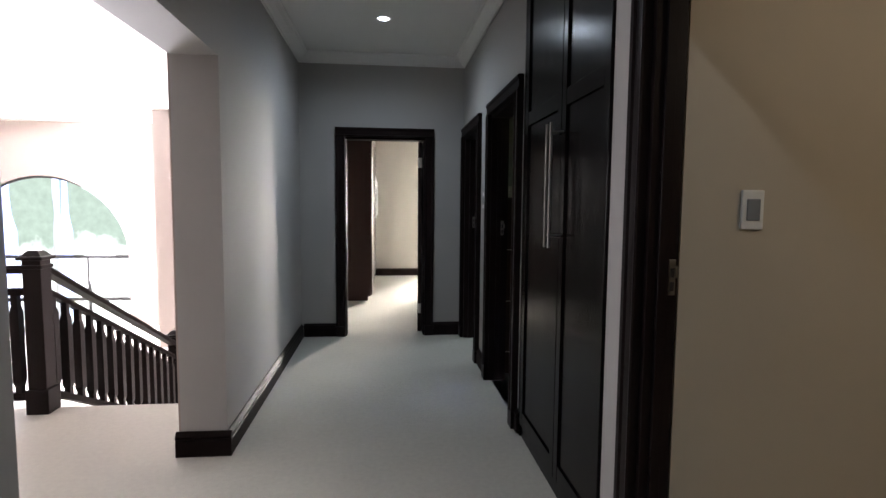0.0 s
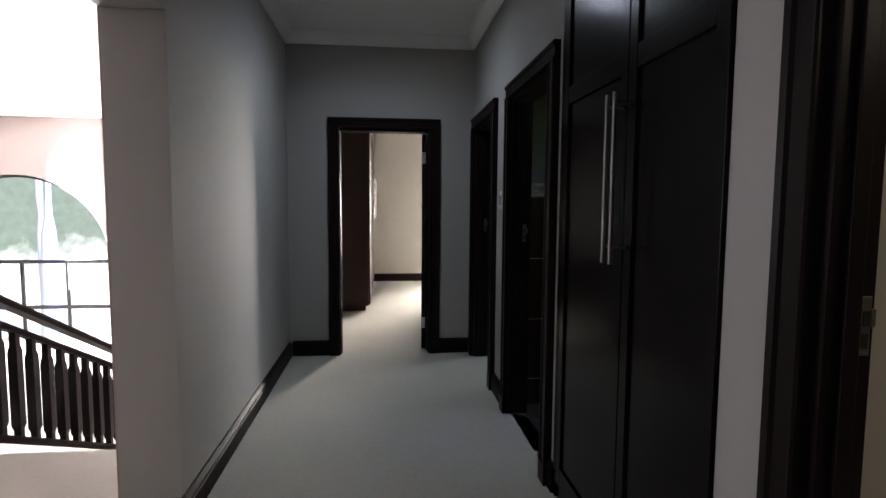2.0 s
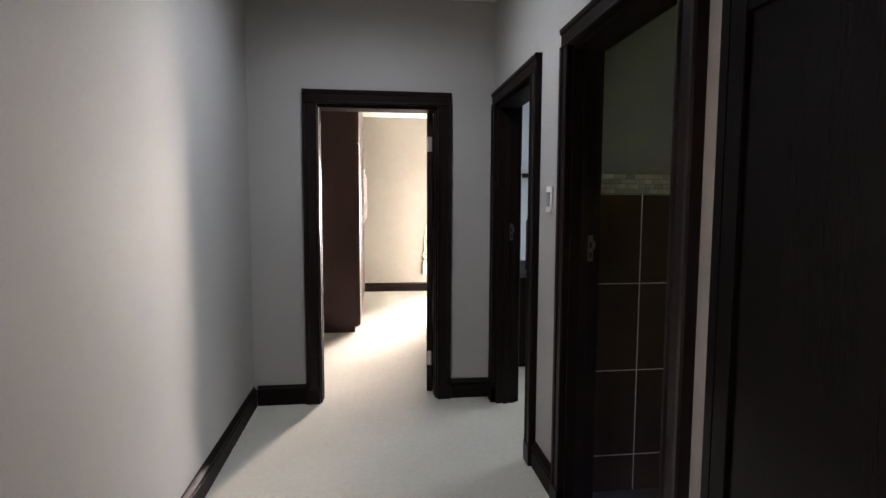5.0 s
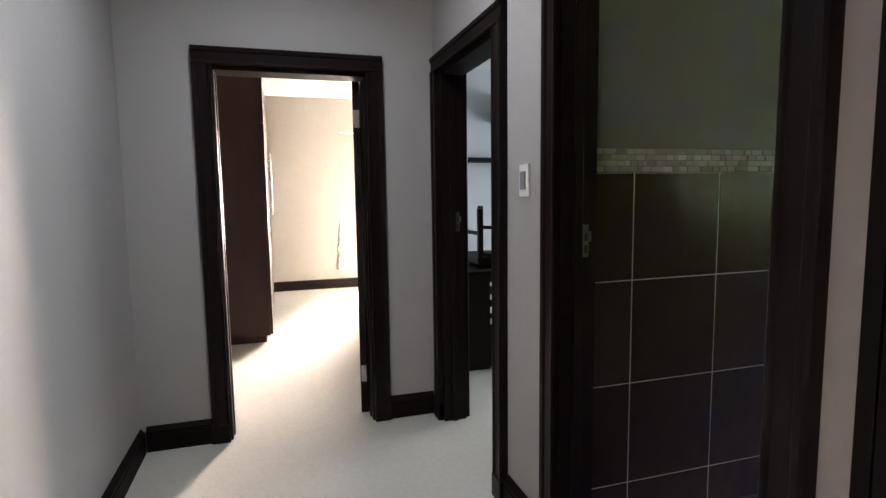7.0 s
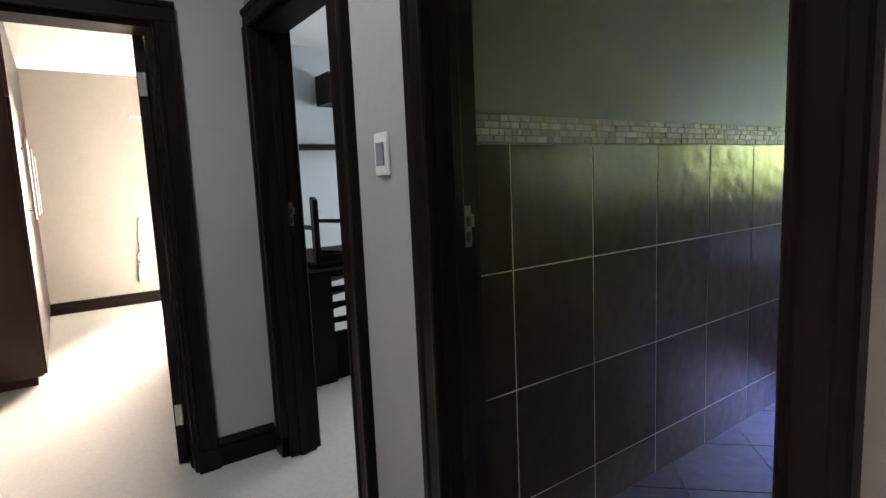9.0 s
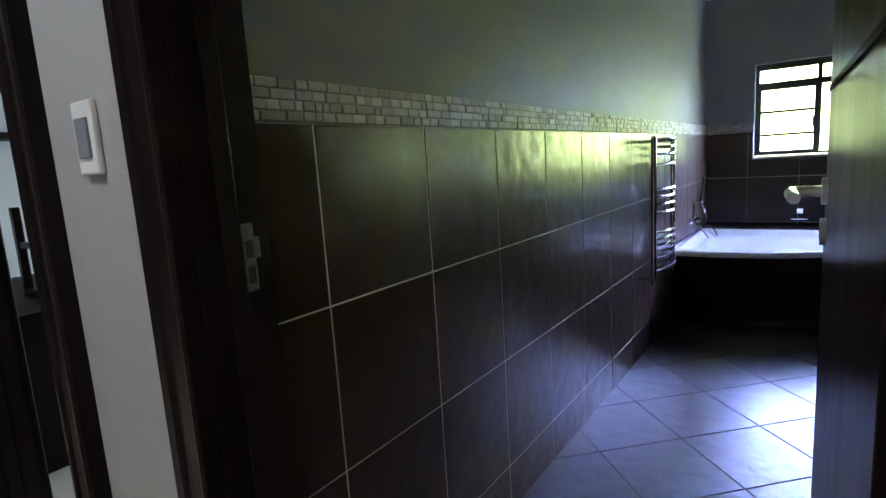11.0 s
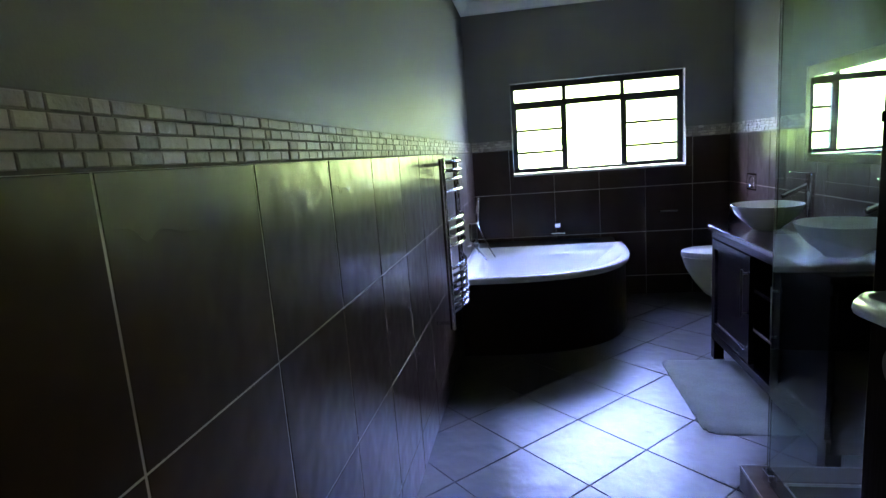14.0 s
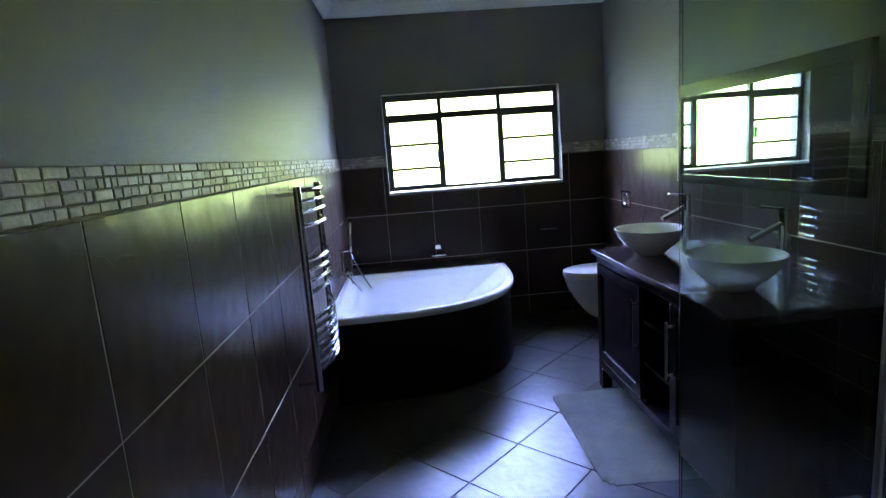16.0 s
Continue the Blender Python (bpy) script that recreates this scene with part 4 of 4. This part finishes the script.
for z in (0.38, 0.59):
    part("shelf", boxed(3.70, 3.98, VY0 + 0.02, VY1 - 0.02, z, z + 0.022, 0.002), GLOSSWOOD, vn)
for x in (VX0 + 0.02, VX1 - 0.08):
    for y in (VY0 + 0.02, VY1 - 0.07):
        part("leg", boxed(x, x + 0.06, y, y + 0.06, 0, 0.13, 0.003), GLOSSWOOD, vn)


def on_vanity(w0, w1, d0, d1, z0, z1, bevel=0.0):
    return boxed(w0, w1, VY1 - 0.008 - d1, VY1 - 0.008 - d0, z0, z1, bevel)


for xa, xb, hx in ((VX0 + 0.03, 3.685, 3.655), (3.995, VX1 - 0.03, 4.025)):
    d = framed_door(vn, GLOSSWOOD, on_vanity, xa, xb, 0.185, VZ - 0.08, 0.055, ((0.185, 0.245), (VZ - 0.14, VZ - 0.08)))
    part("handle", rods(((hx, VY1 + 0.020, 0.44), (hx, VY1 + 0.020, 0.70), 0.006), ((hx, VY1 - 0.01, 0.46), (hx, VY1 + 0.02, 0.46), 0.005), ((hx, VY1 - 0.01, 0.68), (hx, VY1 + 0.02, 0.68), 0.005)), DARKSTEEL, d, "slim dark steel bar handle", True)
wt = thing("worktop", "dark polished worktop on the vanity", "worktop")
part("slab", boxed(VX0, VX1 + 0.01, VY0, VY1 + 0.01, VZ - 0.03, VZ, 0.004), WORKTOP, wt)


def basin(x, y):
    bs2 = thing("wash_basin", "round white ceramic vessel basin on the vanity top", "basin", "basins on the vanity", (x, y, VZ))
    prof = [(0.0, 0.0), (0.075, 0.0), (0.085, 0.008), (0.10, 0.025), (0.145, 0.062), (0.182, 0.105), (0.200, 0.148), (0.203, 0.154), (0.199, 0.157), (0.192, 0.152), (0.170, 0.105), (0.13, 0.062), (0.08, 0.035), (0.02, 0.028), (0.0, 0.028)]
    part("bowl", placed(lathe([(0.925 * r, 0.93 * z) for r, z in prof], 48), Matrix.Translation((x, y, VZ))), CERAMIC, bs2, smooth=True)
    part("drain", placed(lathe([(0.0, 0.029), (0.022, 0.029), (0.022, 0.034), (0.0, 0.035)], 20), Matrix.Translation((x, y, VZ))), CHROME, bs2, smooth=True)
    return bs2


def tall_tap(x, y):
    tp = thing("basin_mixer", "tall chrome basin mixer tap behind the basin", "tap", "taps on the vanity", (x, y, VZ))
    part("body", rods(((x, y, VZ), (x, y, VZ + 0.27), 0.023), ((x, y, VZ), (x, y, VZ + 0.008), 0.030)), CHROME, tp, smooth=True)
    part("spout", rods(((x, y + 0.015, VZ + 0.225), (x, y + 0.15, VZ + 0.165), 0.014)), CHROME, tp, smooth=True)
    part("lever", rods(((x, y, VZ + 0.27), (x, y, VZ + 0.295), 0.024), ((x, y, VZ + 0.288), (x, y + 0.11, VZ + 0.305), 0.007)), CHROME, tp, smooth=True)
    return tp


b1 = basin(4.36, 2.345)
copy_thing(b1, Matrix.Translation((3.56, 2.355, VZ)))
t1 = tall_tap(4.52, 2.05)
copy_thing(t1, Matrix.Translation((3.70, 2.05, VZ)))

# mirror over the vanity
mr = thing("mirror", "wide wall mirror in a dark flat frame above the vanity", "mirror")
MX0, MX1, MZ0, MZ1 = 3.42, 4.84, 1.20, 1.778
part("glass", boxed(MX0 + 0.08, MX1 - 0.05, BY0 + 0.008, BY0 + 0.014, MZ0 + 0.05, MZ1 - 0.07), MIRROR, mr)
part("frame", wall_bm("y", BY0 + 0.0005, BY0 + 0.024, MX0, MX1, MZ0, MZ1, [(MX0 + 0.08, MX1 - 0.05, MZ0 + 0.05, MZ1 - 0.07)]), GLOSSWOOD, mr, "dark lacquered frame")

# shower enclosure
KH = 0.10
structure("shower_kerb", boxed(1.80, 3.17, 2.775, 2.895, 0, KH, 0.004), TILE, "dark tiled shower kerb", "kerb")
structure("shower_kerb_return", boxed(3.05, 3.17, BY0, 2.775, 0, KH, 0.004), TILE, "dark tiled shower kerb", "kerb")
for a, b, c, d in ((1.80, 3.17, 2.8915, 2.8965), (1.80, 3.05, 2.7735, 2.7785), (3.1665, 3.1715, 2.00, 2.8915), (3.0485, 3.0535, 2.00, 2.7735)):
    structure("trim", boxed(a, b, c, d, KH - 0.008, KH + 0.0025, 0.001), DULLSTEEL, "slim metal edge trim of the shower kerb", "edge trim")
sg = thing("shower_screen", "frameless clear glass shower screen on a tiled kerb", "shower screen")
p = part("fixed_pane", boxed(2.345, 3.064, 2.831, 2.839, KH + 0.004, 2.08), GLASS, sg)
p.visible_shadow = False
p = part("return_pane", boxed(3.056, 3.064, BY0 + 0.001, 2.826, KH + 0.004, 2.08), GLASS, sg)
p.visible_shadow = False
p = part("door_pane", boxed(1.80, 2.325, 2.831, 2.839, KH + 0.012, 2.08), GLASS, sg)
p.visible_shadow = False
part("seal", boxed(2.325, 2.331, 2.829, 2.841, KH + 0.012, 2.08), STEEL, sg)
part("seal", boxed(2.339, 2.345, 2.829, 2.841, KH + 0.004, 2.08), STEEL, sg)
for z in (KH, 2.03):
    part("corner_clamp", boxed(3.02, 3.075, 2.815, 2.85, z, z + 0.05, 0.004), CHROME, sg, "chrome glass clamp")

# open bathroom door leaf
LA = 2.8
lm = pose(XR + 0.115, 3.200, 0, 0, 0, LA)
bl = thing("door_leaf", "dark wooden bathroom door standing open, with a lever handle", "door")
LW = 0.775
part("leaf", placed(placed(boxed(0, LW, 0, 0.040, 0.012, DOOR - 0.028, 0.002), Matrix.Identity(4)), lm), WOOD, bl)
for z in (0.36, 1.40):
    part("groove_bead", placed(boxed(0.0, LW - 0.001, 0.0395, 0.0425, z, z + 0.012, 0.001), lm), WOODH, bl)
for z, c in ((1.213, "lever"), (1.135, "key")):
    rs = part("rosette", placed(rods(((LW - 0.065, 0.040, z), (LW - 0.065, 0.050, z), 0.026), seg=28), lm), STEEL, bl, "brushed steel rosette", True)
    if c == "lever":
        part("lever_handle", placed(bent([(LW - 0.065, 0.048, z), (LW - 0.065, 0.085, z), (LW - 0.080, 0.098, z), (LW - 0.13, 0.100, z + 0.002), (LW - 0.19, 0.096, z - 0.002)], 0.011, 10), lm), STEEL, rs, "brushed steel lever", True)
    else:
        part("keyhole", placed(boxed(LW - 0.069, LW - 0.061, 0.050, 0.0508, z - 0.014, z + 0.008), lm), BLACKMETAL, rs)

# bath mat
bmat = thing("bath_mat", "grey tufted bath mat on the slate floor", "bath mat")
bm = bmesh.new()
bmesh.ops.create_grid(bm, x_segments=40, y_segments=22, size=0.5, matrix=Matrix.Translation((4.055, 2.655, 0)) @ Matrix.Diagonal((0.93, 0.48, 1, 1)))
for v in bm.verts:
    dx, dy = abs(v.co.x - 4.055) / 0.465, abs(v.co.y - 2.655) / 0.24
    edge = max(0.0, 1 - max(dx, dy))
    if dx > 0.93 and dy > 0.86:
        v.co.x += (4.055 - v.co.x) * 0.035
        v.co.y += (2.655 - v.co.y) * 0.07
    v.co.z = 0.004 + 0.012 * min(1, edge * 10) + 0.0025 * noise.noise(v.co * 9)
bmesh.ops.solidify(bm, geom=bm.faces[:], thickness=0.004)
part("tufted_top", bm, MAT, bmat, smooth=True)

# ---- tiles: wall tiles, mosaic band and floor tiles of the bathroom ----
PITCH, JOINT, T = 0.403, 0.0060, 0.012
ROWS_Z = [(1.0035, 1.411), (0.5920, 0.9985), (0.180, 0.5870), (0.0, 0.1750)]


def chip(sx, sy, sz, b):
    """A slab with a small chamfer, in the middle of its place."""
    bm = bmesh.new()
    box(bm, -sx / 2, sx / 2, -sy / 2, sy / 2, -sz / 2, sz / 2)
    top = [e for e in bm.edges if all(v.co.y < 0 for v in e.verts)]
    bmesh.ops.bevel(bm, geom=top, offset=b, segments=1, affect="EDGES")
    return bm


shared = {}


def slab_mesh(w, h, t, mat, b):
    key = (round(w, 3), round(h, 3), t, mat.name)
    if key not in shared:
        shared[key] = mesh_of("tile", chip(w, t, h, b), mat)
    return shared[key]


def tiled(name, m, a_start, a0, a1, label, skip=None, joint=JOINT):
    """Wall tiles on a wall face. m carries local (along, out, up) to the world; along runs a0..a1, joints at a_start + k * PITCH."""
    bed = structure(name, placed(wall_bm("y", -0.0092, 0.0138, a0, a1, 0.0, 1.412, [(skip[0], skip[1], skip[2], 1.412)] if skip else []), m), GROUT, label, "wall tiles")
    k = math.floor((a0 - a_start) / PITCH)
    cuts = [a_start + PITCH * j for j in range(k, k + 40)]
    for p, q in zip(cuts, cuts[1:]):
        u0, u1 = max(p + joint / 2, a0), min(q - joint / 2, a1)
        if u1 - u0 < 0.02:
            continue
        for z0, z1 in ROWS_Z:
            spans = [(u0, u1, z0, z1)]
            if skip and z1 > skip[2] and u1 > skip[0] and u0 < skip[1]:
                spans = [(u0, u1, z0, skip[2])]
                if u0 < skip[0]:
                    spans.append((u0, skip[0], skip[2] + 0.001, z1))
                if u1 > skip[1]:
                    spans.append((skip[1], u1, skip[2] + 0.001, z1))
            for s0, s1, r0, r1 in spans:
                ob = new("tile", slab_mesh(s1 - s0, r1 - r0, T, TILE, 0.0008))
                ob.parent = bed
                ob.matrix_basis = m @ Matrix.Translation(((s0 + s1) / 2, -T / 2 + 0.001 + 0.0006 * (noise.noise((s0 * 7, r0 * 9, 1))), (r0 + r1) / 2))
    return bed


# local frames: along, out of the wall is -y local
LEFT = Matrix.Translation((0, BY1, 0))
FAR = Matrix.Translation((BX1, 0, 0)) @ pose(0, 0, 0, 0, 0, -90)
RIGHT = Matrix.Translation((0, BY0, 0)) @ pose(0, 0, 0, 0, 0, 180)
left_bed = tiled("tiles_left", LEFT, 1.237, BX0, BX1, "dark slate wall tiles with pale joints")
# along the window wall the local axis runs towards -y
far_bed = tiled("tiles_far", FAR, -3.855, -BY1 + 0.013, -BY0 - 0.013, "dark slate tiles on the window wall", (-WIN[1], -WIN[0], WIN[2] - 0.006), 0.0025)
right_bed = tiled("tiles_right", RIGHT, -BX1, -BX1, -BX0, "dark slate tiles behind the vanity", None, 0.0035)


def mosaic(parent, m, a0, a1, single, seed, skip=None):
    """Four courses of small stone chips between z 1.416 and 1.504."""
    rng = random.Random(seed)
    bed = boxed(a0, a1, -0.002, 0.0138, 1.412, 1.506)
    part("band_bed", placed(bed, m), BANDGROUT, parent)
    rest = bmesh.new()
    count = 0
    for r in range(4):
        z0 = 1.4165 + r * 0.0222
        u = a0 + rng.uniform(-0.03, 0)
        while u < a1:
            w = rng.choice((0.022, 0.034, 0.04, 0.046, 0.056, 0.066))
            s0, s1 = max(u + 0.0012, a0), min(u + w - 0.0012, a1)
            u += w
            if s1 - s0 < 0.008:
                continue
            t = rng.choice((0.0035, 0.0045, 0.006))
            place = Matrix.Translation(((s0 + s1) / 2, -0.002 - t / 2 + 0.001, z0 + 0.0105)) @ pose(0, 0, 0, rng.uniform(-2, 2), 0, rng.uniform(-1.5, 1.5))
            if single and count < 290 and s0 < 2.6:
                ob = new("stone_chip", slab_mesh(round(s1 - s0, 3), 0.0198, t, STONE, 0.0018))
                ob.parent = parent
                ob.matrix_basis = m @ place
                count += 1
            else:
                v = placed(chip(s1 - s0, t, 0.0198, 0.0018), m @ place)
                tmp = bpy.data.meshes.new("tmp")
                v.to_mesh(tmp)
                v.free()
                rest.from_mesh(tmp)
                bpy.data.meshes.remove(tmp)
    ob = part("stone_chips", rest, STONE, parent)
    tagged(ob, kind="stuff")




def slate_ridge(x, z, length, dip):
    """A raised cleft running across a tile, with one dip in it."""
    pts = []
    for k in range(21):
        u = k / 20
        pts.append((x + length * u, BY1 - 0.0081, z - 0.16 * length * u - dip * math.exp(-((u - 0.36) / 0.10) ** 2) + 0.003 * noise.noise((x, 9 * u, z))))
    part("raised_cleft", bent(pts, 0.0035, 8), TILE, left_bed, smooth=True)


slate_ridge(1.655, 1.340, 0.18, 0.020)
slate_ridge(2.470, 1.345, 0.13, 0.022)
mosaic(left_bed, LEFT, BX0, BX1, True, 3)
mosaic(far_bed, FAR, -BY1 + 0.013, -WIN[1], False, 4)
mosaic(far_bed, FAR, -WIN[0], -BY0 - 0.013, False, 5)
mosaic(right_bed, RIGHT, -BX1, -BX0, False, 6)


def clip_poly(poly, x0, x1, y0, y1):
    for axis, lim, keep in ((0, x0, 1), (0, x1, -1), (1, y0, 1), (1, y1, -1)):
        outp = []
        for a, b in zip(poly, poly[1:] + poly[:1]):
            da, db = keep * (a[axis] - lim), keep * (b[axis] - lim)
            if da >= 0:
                outp.append(a)
            if da * db < 0:
                t = da / (da - db)
                outp.append((a[0] + t * (b[0] - a[0]), a[1] + t * (b[1] - a[1])))
        poly = outp
        if not poly:
            return []
    return poly


bath_floor = bpy.data.objects["floor_bath"]
U, V = Vector((0.7071, 0.7071)), Vector((0.7071, -0.7071))
O = Vector((3.445, 3.196))
hs = PITCH / 2 - 0.0025
full = None
for i in range(-14, 15):
    for j in range(-14, 15):
        c = O + PITCH * ((i + 0.5) * U + (j + 0.5) * V)
        poly = [tuple(c + hs * (a * U + b * V)) for a, b in ((-1, -1), (1, -1), (1, 1), (-1, 1))]
        cl = clip_poly(poly, BX0 - 0.1, BX1 - 0.001, BY0 + 0.001, BY1 - 0.001)
        if len(cl) < 3:
            continue
        area = 0.5 * abs(sum(p[0] * q[1] - q[0] * p[1] for p, q in zip(cl, cl[1:] + cl[:1])))
        if area < 0.002:
            continue
        whole = area > 0.998 * 4 * hs * hs
        if whole and full:
            me = full
        else:
            bm = bmesh.new()
            pts = [(p[0] - c.x, p[1] - c.y) for p in cl]
            if sum(p[0] * q[1] - q[0] * p[1] for p, q in zip(pts, pts[1:] + pts[:1])) < 0:
                pts.reverse()
            f = bm.faces.new([bm.verts.new((x, y, 0)) for x, y in pts])
            r = bmesh.ops.extrude_face_region(bm, geom=[f])
            tops = [v for v in r["geom"] if isinstance(v, bmesh.types.BMVert)]
            for v in tops:
                v.co.z = -0.012
            bmesh.ops.recalc_face_normals(bm, faces=bm.faces)
            es = [e for e in bm.edges if all(abs(v.co.z) < 1e-6 for v in e.verts)]
            bmesh.ops.bevel(bm, geom=es, offset=0.0015, segments=1, affect="EDGES")
            me = mesh_of("floor_tile", bm, FLOORTILE)
            if whole:
                full = me
        ob = new("floor_tile", me)
        ob.parent = bath_floor
        ob.location = (c.x, c.y, 0.0)
